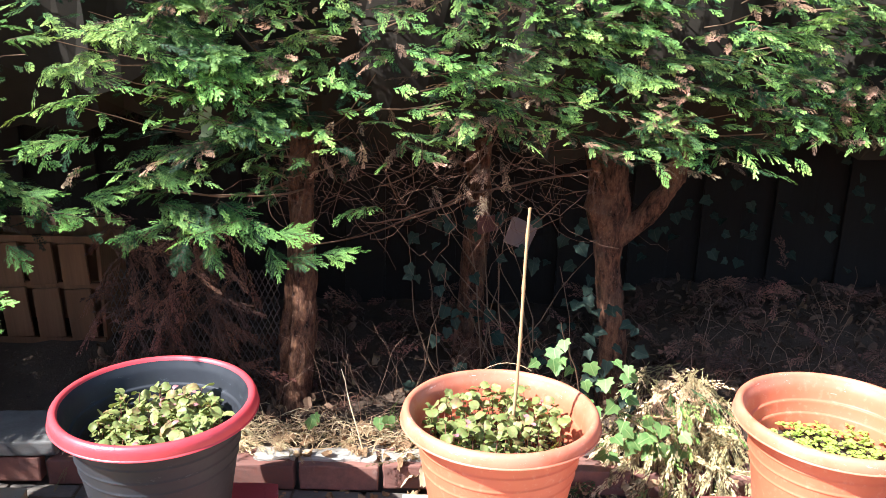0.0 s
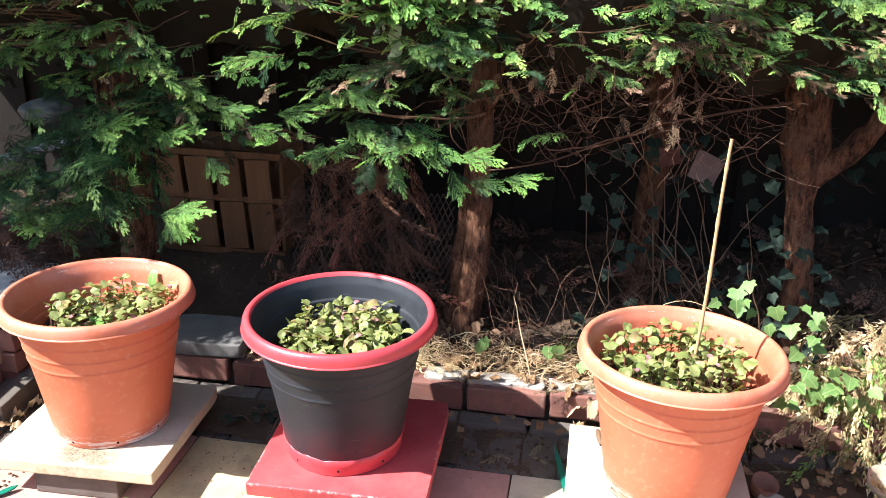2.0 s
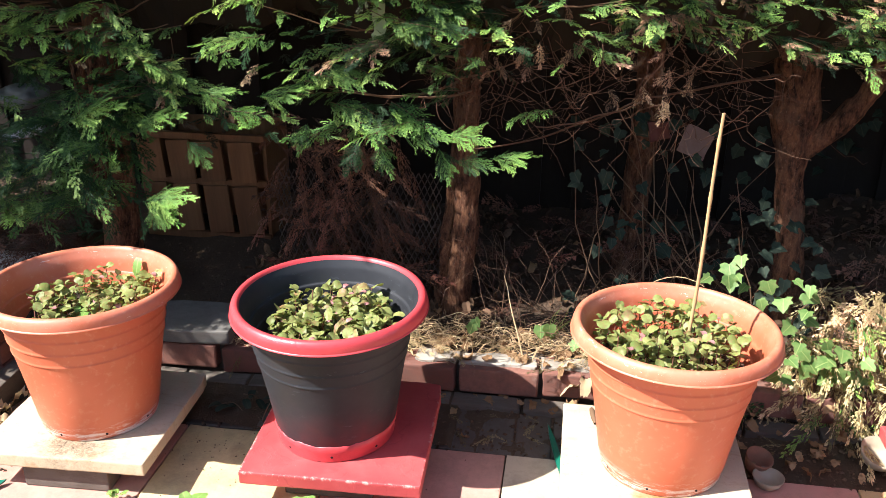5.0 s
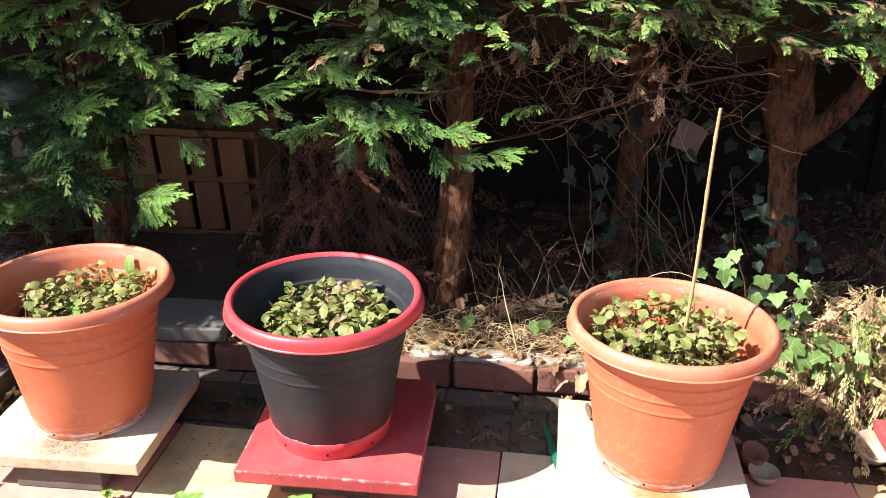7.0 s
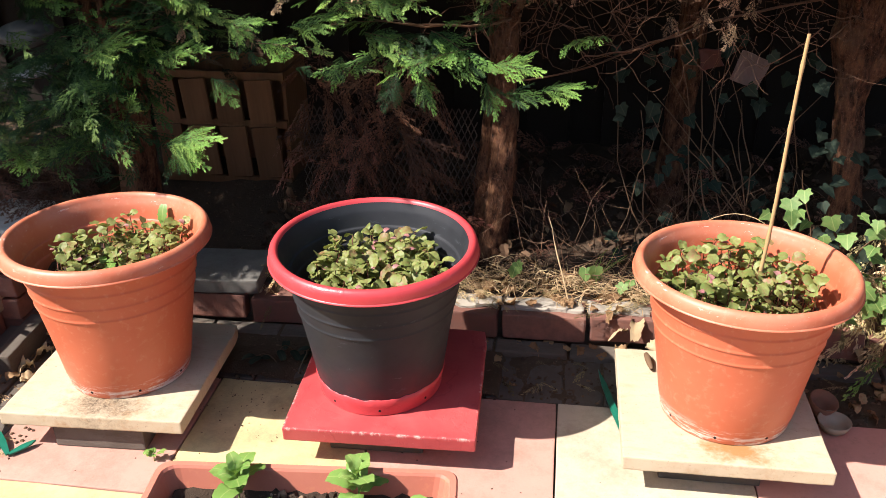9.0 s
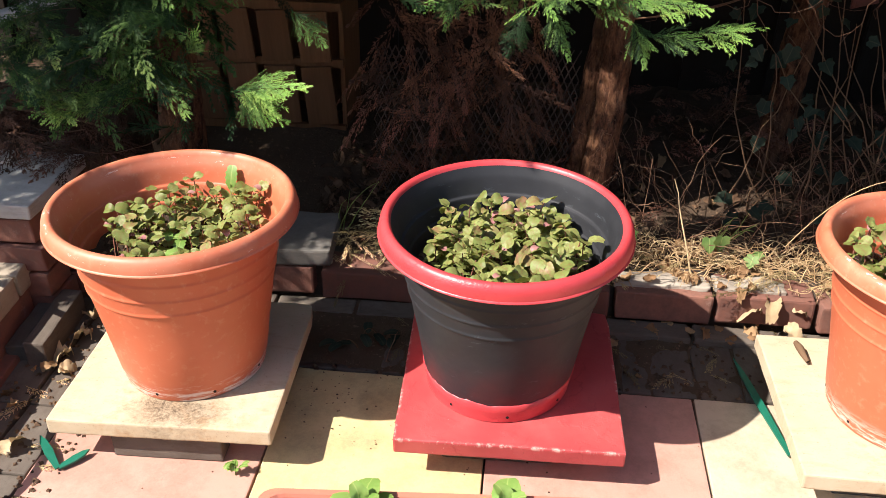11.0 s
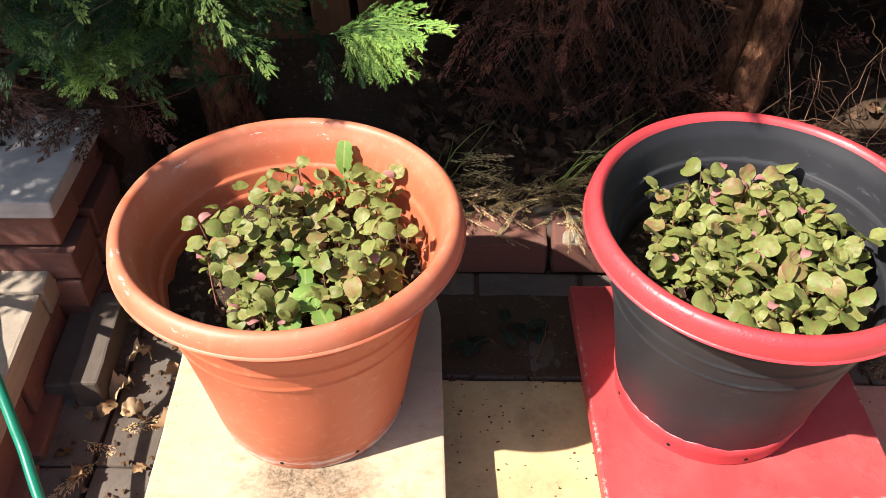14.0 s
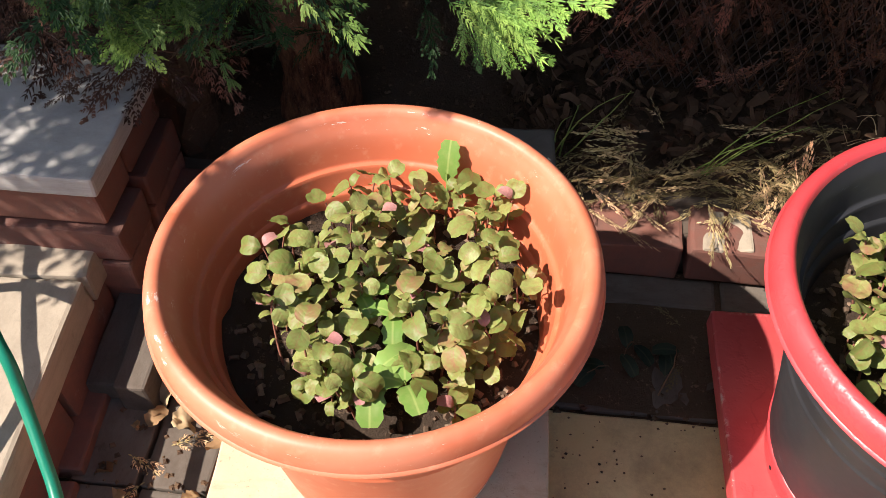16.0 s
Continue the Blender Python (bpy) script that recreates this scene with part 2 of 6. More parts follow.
def plain_leaf(name, a, b, share=0.25, rough=0.5, pale=(0.3, 0.33, 0.12)):
    k = Mat(name, rough, spec=0.35)
    x, y, z = k.xyz()[:3]
    c = k.mix(k.rand(), a, b)
    c = k.mix(k.value(k.noise(50, 4), 0.45, 0.75), c, k.mix(0.5, c, pale))
    rib = k.value(k.math("ABSOLUTE", x), 0.0016, 0.0005)
    c = k.mix(k.math("MULTIPLY", rib, 0.35), c, tuple(v * 1.5 for v in pale))
    k.leaf(c, share)
    k.bump(k.noise(120, 3), 0.3, 0.001)
    return k.m


def dry_leaf(name, a, b):
    k = Mat(name, 0.85, spec=0.2)
    c = k.mix(k.rand(), a, b)
    c = k.mix(k.noise(60, 5), c, k.mix(0.6, c, (0.12, 0.07, 0.04)))
    k.leaf(c, 0.15, (1.0, 0.9, 0.7))
    return k.m


def island_mat(name, a, b, share=0.0, rough=0.85):
    k = Mat(name, rough, spec=0.2)
    c = k.mix(k.island(), a, b)
    c = k.mix(k.value(k.noise(80, 4), 0.5, 0.75), c, k.mix(0.6, c, (0.08, 0.05, 0.03)))
    if share:
        k.leaf(c, share)
    else:
        k.color(c)
    return k.m


TERRACOTTA = plastic_terracotta("terracotta_plastic", (0.47, 0.112, 0.052), (0.54, 0.142, 0.069))
TROUGH = plastic_terracotta("faded_terracotta_plastic", (0.46, 0.15, 0.1), (0.53, 0.185, 0.125))
BLACK = painted_black()
RED = painted_red("red_gloss_paint", 0.3, 0.5)
RED_SLAB = painted_red("red_slab_paint", 0.38, 0.6, (0.35, 0.044, 0.047), (0.47, 0.078, 0.074), 0.223)
SLAB = slab_stone("sandstone_slab", (0.07, 0.045, 0.028), 0.115, 0.44)
SLAB_RUST = slab_stone("rust_stained_slab", (0.3, 0.15, 0.05), 0.085, 0.3)
TILE_PINK = stone("pink_paving", (0.50, 0.24, 0.19), (0.60, 0.33, 0.26))
TILE_YELLOW = stone("yellow_paving", (0.55, 0.42, 0.19), (0.64, 0.51, 0.28))
TILE_CREAM = stone("cream_paving", (0.5, 0.41, 0.29), (0.6, 0.52, 0.385))
PAVER = stone("grey_paver", (0.095, 0.078, 0.063), (0.15, 0.127, 0.105), (0.055, 0.037, 0.025), 0.7)
COPING = stone("beige_concrete", (0.27, 0.225, 0.17), (0.4, 0.34, 0.26), (0.16, 0.13, 0.1), 0.6)
CAP = stone("white_concrete", (0.33, 0.32, 0.3), (0.48, 0.46, 0.43), (0.2, 0.19, 0.17), 0.5)
GREY_SLAB = stone("grey_slab", (0.12, 0.112, 0.1), (0.18, 0.17, 0.155), (0.06, 0.05, 0.04))
BRICK = brick_mat("red_brick", (0.15, 0.062, 0.047), (0.25, 0.115, 0.083))
DIRT_MORTAR = stone("old_mortar", (0.07, 0.052, 0.04), (0.13, 0.1, 0.078), (0.04, 0.03, 0.022))
PALE_MORTAR = stone("pale_mortar", (0.27, 0.235, 0.19), (0.41, 0.37, 0.31), (0.2, 0.16, 0.12))
MORTAR = stone("mortar", (0.24, 0.2, 0.155), (0.4, 0.35, 0.28))
SOIL = earth("bed_soil", (0.05, 0.033, 0.022), (0.11, 0.073, 0.048), (0.2, 0.13, 0.085))
POT_SOIL = earth("potting_soil", (0.03, 0.021, 0.015), (0.075, 0.052, 0.037), (0.2, 0.14, 0.095))
UNSEEN_BRICK = brick_mat("unseen_wall_brick", (0.2, 0.1, 0.075), (0.3, 0.16, 0.12))
JOINT = earth("joint_soil", (0.06, 0.041, 0.026), (0.13, 0.088, 0.058), (0.25, 0.17, 0.11))
BARK = bark_mat()
CRATE = wood_mat("crate_wood", (0.1, 0.045, 0.02), (0.28, 0.135, 0.064))
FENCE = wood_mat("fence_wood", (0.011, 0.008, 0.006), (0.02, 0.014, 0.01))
CANE = wood_mat("bamboo", (0.4, 0.235, 0.1), (0.56, 0.37, 0.18))
TWIG = twig_mat("dead_twig", (0.045, 0.024, 0.016), (0.16, 0.085, 0.05))
STALK = twig_mat("dead_stalk", (0.1, 0.055, 0.033), (0.3, 0.175, 0.11))
BOUGH = twig_mat("live_twig", (0.1, 0.06, 0.035), (0.2, 0.12, 0.07))
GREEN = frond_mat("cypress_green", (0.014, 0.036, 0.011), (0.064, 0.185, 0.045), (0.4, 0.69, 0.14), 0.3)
# inner sprays and core: the hedge's deep shade is put into the colour
DULL = frond_mat("cypress_inner_shaded", (0.012, 0.012, 0.007), (0.028, 0.034, 0.014), (0.06, 0.08, 0.025))
INNER = twig_mat("core_shade", (0.01, 0.008, 0.005), (0.024, 0.018, 0.011))
RUST = frond_mat("cypress_dead", (0.1, 0.055, 0.03), (0.24, 0.14, 0.07), (0.42, 0.3, 0.16), 0.15)
BRUSH = frond_mat("dead_brush", (0.045, 0.02, 0.012), (0.14, 0.06, 0.034), (0.26, 0.125, 0.07), 0.1)
STRAW = frond_mat("cypress_clippings", (0.13, 0.1, 0.045), (0.46, 0.37, 0.16), (0.72, 0.6, 0.32), 0.15)
LEAF = seedling_leaf("seedling_leaf", (0.15, 0.21, 0.05), (0.285, 0.335, 0.105), (0.34, 0.11, 0.09))
LEAF_PINK = seedling_leaf("pink_leaf", (0.4, 0.17, 0.17), (0.45, 0.24, 0.22), (0.45, 0.12, 0.16))
LEAF_YOUNG_MANY = island_mat("tiny_leaf", (0.3, 0.4, 0.06), (0.42, 0.5, 0.11), 0.25, 0.5)
LEAF_BASIL = plain_leaf("bright_leaf", (0.13, 0.25, 0.05), (0.21, 0.34, 0.085), 0.25, 0.36)
STEM = twig_mat("seedling_stem", (0.2, 0.11, 0.06), (0.26, 0.08, 0.07))
IVY = plain_leaf("ivy_leaf", (0.085, 0.165, 0.04), (0.16, 0.265, 0.075), 0.25, 0.58)
# darker copy of the ivy leaf colour; deep shade is put into it
LEAF_SHADED = plain_leaf("shaded_leaf", (0.008, 0.02, 0.012), (0.026, 0.042, 0.026), 0.1, 0.8, (0.05, 0.055, 0.03))
DRY = dry_leaf("dry_leaf", (0.26, 0.145, 0.07), (0.48, 0.31, 0.16))
GRASS = island_mat("grass_blade", (0.12, 0.2, 0.05), (0.28, 0.34, 0.1), 0.3, 0.5)
CURL = island_mat("dry_curl", (0.32, 0.2, 0.1), (0.6, 0.45, 0.26))
LITTER = island_mat("leaf_litter", (0.04, 0.022, 0.013), (0.14, 0.08, 0.046))
CHIP = island_mat("bark_chip", (0.04, 0.026, 0.018), (0.22, 0.15, 0.1))
CRUMB = island_mat("crumb", (0.05, 0.03, 0.02), (0.16, 0.1, 0.06))


def simple(name, color, rough, var=0.25, scale=30):
    k = Mat(name, rough, spec=0.4)
    dark = tuple(c * (1 - var) for c in color)
    k.color(k.mix(k.noise(scale, 5), dark, color)).bump(k.noise(scale * 4, 3), 0.15, 0.001)
    return k.m


HOLE = simple("hole_dark", (0.006, 0.005, 0.005), 0.9)
HOSE = simple("hose_green", (0.0, 0.2, 0.12), 0.35, 0.3, 60)
CLAY = simple("dirty_clay", (0.32, 0.15, 0.09), 0.85, 0.5, 25)
STAKE = simple("green_plastic", (0.01, 0.16, 0.1), 0.4, 0.45, 40)
PAPER = simple("faded_card", (0.15, 0.095, 0.078), 0.9, 0.3, 12)
RAG = simple("red_plastic", (0.06, 0.014, 0.012), 0.6)
NET = simple("black_netting", (0.045, 0.028, 0.02), 0.7)
BOWL = simple("cream_glaze", (0.42, 0.34, 0.24), 0.5, 0.35, 40)
PALE = simple("pale_leaf", (0.4, 0.45, 0.22), 0.6)
SACK = simple("grey_plastic", (0.16, 0.17, 0.17), 0.6, 0.4, 14)
PIPE = simple("grey_pipe", (0.35, 0.36, 0.38), 0.5)


# ---- mesh tools ----
def part(name, bm, material, parent=None, label=""):
    """Links a bmesh as one mesh object, under parent if there is one."""
    me = bpy.data.meshes.new(name)
    bm.to_mesh(me)
    bm.free()
    return put(name, me, material, parent, label)


def put(name, me, material, parent=None, label=""):
    if material and not me.materials:
        me.materials.append(material)
    ob = new(name, me)
    ob.parent = parent
    return tagged(ob, label=label)


def smooth(me, on=True):
    me.polygons.foreach_set("use_smooth", [on] * len(me.polygons))
    return me


def raw_mesh(name, verts, quads, is_smooth=True, **attrs):
    """A mesh of quads from arrays."""
    verts, quads = np.asarray(verts, np.float32).reshape(-1, 3), np.asarray(quads, np.int32).reshape(-1, 4)
    me = bpy.data.meshes.new(name)
    me.vertices.add(len(verts))
    me.vertices.foreach_set("co", verts.ravel())
    me.loops.add(quads.size)
    me.loops.foreach_set("vertex_index", quads.ravel())
    me.polygons.add(len(quads))
    me.polygons.foreach_set("loop_start", np.arange(0, quads.size, 4, dtype=np.int32))
    me.polygons.foreach_set("use_smooth", np.full(len(quads), is_smooth))
    for key, values in attrs.items():
        a = me.attributes.new(key, "FLOAT", "POINT")
        a.data.foreach_set("value", np.asarray(values, np.float32))
    me.update(calc_edges=True)
    return me


def tubes(name, lines, sides=5, is_smooth=True):
    """Tapered tubes along polylines [(point, radius), ...] as one mesh."""
    V, Q, n = [], [], 0
    ring = np.linspace(0, 2 * np.pi, sides, endpoint=False)
    for line in lines:
        P = np.array([p for p, _ in line], float)
        R = np.array([r for _, r in line], float)
        T = np.gradient(P, axis=0)
        T /= np.linalg.norm(T, axis=1)[:, None] + 1e-9
        ref = np.array([0.31, 0.23, 0.92]) if abs(T[0] @ np.array([0.31, 0.23, 0.92])) < 0.9 else np.array([1.0, 0, 0])
        A = np.cross(T, ref)
        A /= np.linalg.norm(A, axis=1)[:, None] + 1e-9
        B = np.cross(T, A)
        for p, r, a, b in zip(P, R, A, B):
            V.append(p + r * (np.cos(ring)[:, None] * a + np.sin(ring)[:, None] * b))
        k = len(P)
        for i in range(k - 1):
            for j in range(sides):
                jj = (j + 1) % sides
                Q.append((n + i * sides + j, n + i * sides + jj, n + (i + 1) * sides + jj, n + (i + 1) * sides + j))
        n += k * sides
    return raw_mesh(name, np.concatenate(V), Q, is_smooth)


def bow(a, b, sag=0.0, n=8, wild=0.0, rng=random, r0=0.003, r1=0.001):
    """A bent line from a to b with radii from r0 to r1."""
    a, b = Vector(a), Vector(b)
    off = Vector((rng.uniform(-1, 1), rng.uniform(-1, 1), rng.uniform(-1, 1))) * wild
    out = []
    for i in range(n):
        s = i / (n - 1)
        p = a.lerp(b, s) + Vector((0, 0, -sag * 4 * s * (1 - s))) + off * math.sin(math.pi * s)
        if 0 < i < n - 1:
            p += Vector((rng.uniform(-1, 1), rng.uniform(-1, 1), rng.uniform(-1, 1))) * wild * 0.2
        out.append((p, r0 + (r1 - r0) * s))
    return out


def lathe(profile, n=96):
    """A turned surface round z from (radius, height) pairs."""
    a = np.linspace(0, 2 * np.pi, n, endpoint=False)
    V = np.array([[(r * np.cos(t), r * np.sin(t), z) for t in a] for r, z in profile])
    Q = [(i * n + j, i * n + (j + 1) % n, (i + 1) * n + (j + 1) % n, (i + 1) * n + j) for i in range(len(profile) - 1) for j in range(n)]
    return V.reshape(-1, 3), Q


def box(sx, sy, sz, bevel=0.004, rough=0.0, seed=0, cuts=0):
    """A block with worn edges; its base is at z 0."""
    bm = bmesh.new()
    bmesh.ops.create_cube(bm, size=1, matrix=Matrix.LocRotScale((0, 0, sz / 2), None, (sx, sy, sz)))
    if cuts:
        bmesh.ops.subdivide_edges(bm, edges=bm.edges[:], cuts=cuts, use_grid_fill=True)
        hard = [e for e in bm.edges if e.calc_face_angle(0) > 0.5]
    else:
        hard = bm.edges[:]
    if bevel:
        bmesh.ops.bevel(bm, geom=hard, offset=bevel, segments=2, profile=0.6, affect="EDGES")
    if rough:
        for v in bm.verts:
            q = v.co * 23 + Vector((seed * 7.1, seed * 3.3, 0))
            v.co += Vector((noise.noise(q), noise.noise(q + Vector((9, 0, 0))), noise.noise(q + Vector((0, 9, 0))))) * rough
    return bm


def block(name, size, at, material, parent=None, turn=0.0, bevel=0.004, rough=0.0015, seed=0, label="", cuts=2, tip=(0, 0)):
    ob = part(name, box(*size, bevel, rough, seed, cuts), material, parent, label)
    ob.matrix_basis = pose(*at, tip[0], tip[1], turn)
    return ob


def root(name, at=(0, 0, 0), turn=0.0, label="", category="", group="", kind=""):
    ob = new(name)
    ob.empty_display_size = 0.05
    ob.matrix_basis = pose(*at, 0, 0, turn)
    return tagged(ob, label, category, group, kind)


# ---- leaves and sprays ----
def frond_arrays(length, sides, subs, width, seed, leaflet=0.3):
    """A flat conifer spray along +x in the xy plane, all in one piece: vertices, quads, and how near each vertex is to a tip."""
    rng = random.Random(seed)
    V, T, Q = [], [], []

    def vert(p, t):
        V.append(p)
        T.append(t)
        return len(V) - 1

    def seg(i0, p1, w, t1, wide=0.5):
        p0 = V[i0]
        d = p1 - p0
        n = np.array((-d[1], d[0], 0)) / (np.linalg.norm(d) + 1e-9) * w / 2
        m = p0 + d * wide + np.array((0, 0, w * 0.25))
        a, e, b = vert(m - n, (T[i0] + t1) / 2), vert(p1, t1), vert(m + n, (T[i0] + t1) / 2)
        Q.append((i0, a, e, b))
        return e

    bend = rng.uniform(-0.3, 0.3)

    def axis(u):
        return np.array((u * length, bend * length * u * u, 0.0))

    node = vert(axis(0), 0.0)
    for i in range(sides):
        u = (i + 0.6 + rng.uniform(-0.2, 0.2)) / (sides + 0.2)
        node = seg(node, axis(u), width * 1.6, u * 0.5)
        for sgn in (-1, 1):
            ang = bend * 2 * u + sgn * radians(rng.uniform(24, 46) - 8 * u)
            ln = length * 0.5 * (1 - u) ** 0.85 * min(1, 0.4 + 2.4 * u) * rng.uniform(0.45, 1.25) + length * 0.05
            curl = -sgn * rng.uniform(-0.05, 0.4)
            lift = rng.uniform(-0.35, 0.25)
            twig = node
            for j in range(subs):
                a1 = ang + curl * j / subs
                d = np.array((math.cos(a1), math.sin(a1), lift + rng.uniform(-0.15, 0.15)))
                twig = seg(twig, V[twig] + d * ln / (subs + 0.9), width * 1.3, 0.2 + 0.3 * u + 0.35 * j / subs)
                for s2 in (-1, 1):
                    if rng.random() < 0.12:
                        continue
                    a2 = a1 + s2 * radians(rng.uniform(22, 42))
                    l2 = ln * leaflet * (1 - 0.7 * j / subs) * rng.uniform(0.5, 1.4) + 0.0035
                    seg(twig, V[twig] + np.array((math.cos(a2), math.sin(a2), rng.uniform(-0.5, 0.35))) * l2, width, min(1, 0.5 + 0.3 * j / subs + 0.3 * u), 0.34)
            seg(twig, V[twig] + np.array((math.cos(ang + curl), math.sin(ang + curl), 0.0)) * ln * 1.3 / (subs + 0.9), width * 1.1, min(1, 0.75 + 0.25 * u), 0.4)
    seg(node, axis(1.04), width * 1.5, 1.0)
    V = np.array(V)
    x, y = V[:, 0], V[:, 1]
    V[:, 2] += -rng.uniform(0.1, 0.9) * x * x / length * 0.35 - 1.2 * y * y / length
    return V, np.array(Q), np.array(T)


FRONDS = [frond_arrays(0.16, 8, 7, 0.0025, 10 + i, 0.16) for i in range(7)]
FINE = [frond_arrays(0.16, 11, 9, 0.0018, 140 + i, 0.17) for i in range(5)]
MIDDLE = [frond_arrays(0.16, 7, 4, 0.003, 25 + i) for i in range(7)]
PLUME = [frond_arrays(0.15, 8, 2, 0.0052, 120 + i) for i in range(9)]
SMALL = [frond_arrays(0.13, 7, 2, 0.0052, 60 + i) for i in range(8)]
STRANDS = [frond_arrays(0.2, 5, 3, 0.0062, 80 + i) for i in range(6)]
COARSE = [frond_arrays(0.19, 6, 2, 0.006, 40 + i) for i in range(5)]


def frond_pose(at, way, up, size):
    """The pose of a spray that grows from at along way, its flat side towards up."""
    x = Vector(way).normalized()
    y = Vector(up).cross(x).normalized()
    z = x.cross(y)
    m = Matrix((x, y, z)).transposed().to_4x4()
    return Matrix.Translation(at) @ m @ Matrix.Diagonal((size, size, size, 1))


def spray_mesh(name, placed):
    """Many sprays in one mesh. placed: (arrays, pose, tone)."""
    V, Q, T, N, n = [], [], [], [], 0
    for (v, q, tip), m, tone in placed:
        a = np.array(m)
        V.append(v @ a[:3, :3].T + a[:3, 3])
        Q.append(q + n)
        T.append(tip)
        N.append(np.full(len(v), tone))
        n += len(v)
    return raw_mesh(name, np.concatenate(V), np.concatenate(Q), False, tip=np.concatenate(T), tone=np.concatenate(N))


def leaf_mesh(name, length, width, cup=0.15, fold=0.12, tooth=0.0, tipy=1.0, n=7, crinkle=0.0):
    """An ovate blade from the origin along +y, with a folded midrib."""
    V, Q = [], []
    for i in range(n):
        s = i / (n - 1)
        w = width / 2 * (max(0.0, 1 - abs(2 * (s * 0.97 + 0.015) - 1.04 - 0.1 * tipy) ** 2.3) ** 0.5 + 0.02)
        w *= 1 + tooth * (1 if i % 2 else -1)
        for u in (-1, -0.5, 0, 0.5, 1):
            back = 0.05 * length * (1 - abs(u)) * max(0, s - 0.8) * 5 if tooth == 0 else 0
            V.append((u * w, s * length - back, fold * abs(u) * w - cup * length * (s - 0.35) ** 2 * 2 - 0.15 * w * u * u + crinkle * length * noise.noise((u * 2.3 + length * 900, s * 5.5, cup * 7 + width * 400))))
    for i in range(n - 1):
        for j in range(4):
            Q.append((i * 5 + j, i * 5 + j + 1, (i + 1) * 5 + j + 1, (i + 1) * 5 + j))
    return raw_mesh(name, V, Q)


def ivy_mesh(name, size, seed):
    """A five-lobed blade from the origin along +y."""
    rng = random.Random(seed)
    rim = [(0, 0), (0.22, -0.12), (0.46, -0.04), (0.44, 0.16), (0.57, 0.38), (0.36, 0.5), (0.24, 0.72), (0, 1.0), (-0.24, 0.72), (-0.36, 0.5), (-0.57, 0.38), (-0.44, 0.16), (-0.46, -0.04), (-0.22, -0.12)]
    bm = bmesh.new()
    mid = bm.verts.new((0, 0.32 * size, 0.0))
    ring = []
    for x, y in rim:
        x, y = x * rng.uniform(0.85, 1.1), y * rng.uniform(0.92, 1.08)
        ring.append(bm.verts.new((x * size, y * size, (0.16 * abs(x) - 0.22 * (y - 0.3) ** 2) * size)))
    for a, b in zip(ring, ring[1:] + ring[:1]):
        bm.faces.new((mid, a, b))
    bmesh.ops.recalc_face_normals(bm, faces=bm.faces[:])
    me = bpy.data.meshes.new(name)
    bm.to_mesh(me)
    bm.free()
    return smooth(me)


# ---- setting: ground, paving, bed ----
def ground():
    bm = bmesh.new()
    xs = [-60, -12, -4] + [-2.6 + 0.1 * i for i in range(50)] + [4, 12, 60]
    ys = [-60, -12, -3, 0.4] + [0.8 + 0.1 * i for i in range(32)] + [5, 12, 60]
    grid = [[bm.verts.new((x, y, -0.012 + (0.006 * noise.noise((x * 6, y * 6, 0)) if 1.9 < y < 2.3 else 0) - (0.03 if y < 1.9 else 0))) for x in xs] for y in ys]
    for r, s in zip(grid, grid[1:]):
        for a, b, c, d in zip(r, r[1:], s[1:], s):
            bm.faces.new((a, b, c, d))
    tagged(part("ground", bm, JOINT), "dark earth showing in the gaps between garden paving", "ground", kind="structure")


def bed():
    """The planting bed behind the brick edging, with an uneven surface."""
    bm = bmesh.new()
    xs = [-12, -6] + [-3.0 + 0.06 * i for i in range(100)] + [6, 12]
    ys = [2.33 + 0.06 * i for i in range(24)] + [4.2, 6, 12]

    def height(x, y):
        h = 0.085 + 0.05 * min(1, max(0, (y - 2.4) / 0.8)) + 0.03 * noise.noise((x * 3, y * 3, 1)) + 0.012 * noise.noise((x * 14, y * 14, 2))
        h += 0.06 * math.exp(-((x + 1.4) / 0.5) ** 2 - ((y - 3.0) / 0.25) ** 2)
        h += 0.13 * max(0, min(1, (x - 0.6) / 0.4)) * max(0, min(1, (y - 2.55) / 0.5))
        return h + 0.1 * math.exp(-((x - 0.8) / 0.3) ** 2 - ((y - 2.5) / 0.25) ** 2)

    grid = [[bm.verts.new((x, y, height(x, y))) for x in xs] for y in ys]
    low = [bm.verts.new((x, 2.33, -0.05)) for x in xs]
    for r, s in zip([low] + grid, grid):
        for a, b, c, d in zip(r, r[1:], s[1:], s):
            bm.faces.new((a, b, c, d))
    ob = part("planting_bed", bm, SOIL)
    smooth(ob.data)
    tagged(ob, "dark bare soil bed under the hedge", "soil bed", kind="structure")
    return height


ground()
bed_height = bed()

paving = root("paving", label="pink, yellow and cream concrete patio slabs with earthy joints", category="paving", kind="structure")
TILE = 0.45
tile_meshes = {}
for row in range(4):
    for col in range(-4, 6):
        x0, y1 = -1.57 + (col - 0) * TILE, 1.99 - row * TILE
        mat = [[TILE_PINK, TILE_YELLOW], [TILE_YELLOW, TILE_PINK]][row % 2][col % 2]
        if row == 0 and col == 3:
            mat = TILE_CREAM
        if x0 < -1.6:
            continue
        key = (mat.name, (row + col) % 2)
        if key not in tile_meshes:
            ob = part("slab", box(TILE - 0.004, TILE - 0.004, 0.04, 0.003, 0.0022, len(tile_meshes), 4), mat, paving)
            tile_meshes[key] = ob.data
        else:
            ob = put("slab", tile_meshes[key], mat, paving)
        ob.matrix_basis = pose(x0 + TILE / 2, y1 - TILE / 2, -0.04 + 0.0015 * math.sin(row * 3 + col * 5), 0.15 * math.sin(col * 7), 0.15 * math.sin(col * 3 + row), 0)

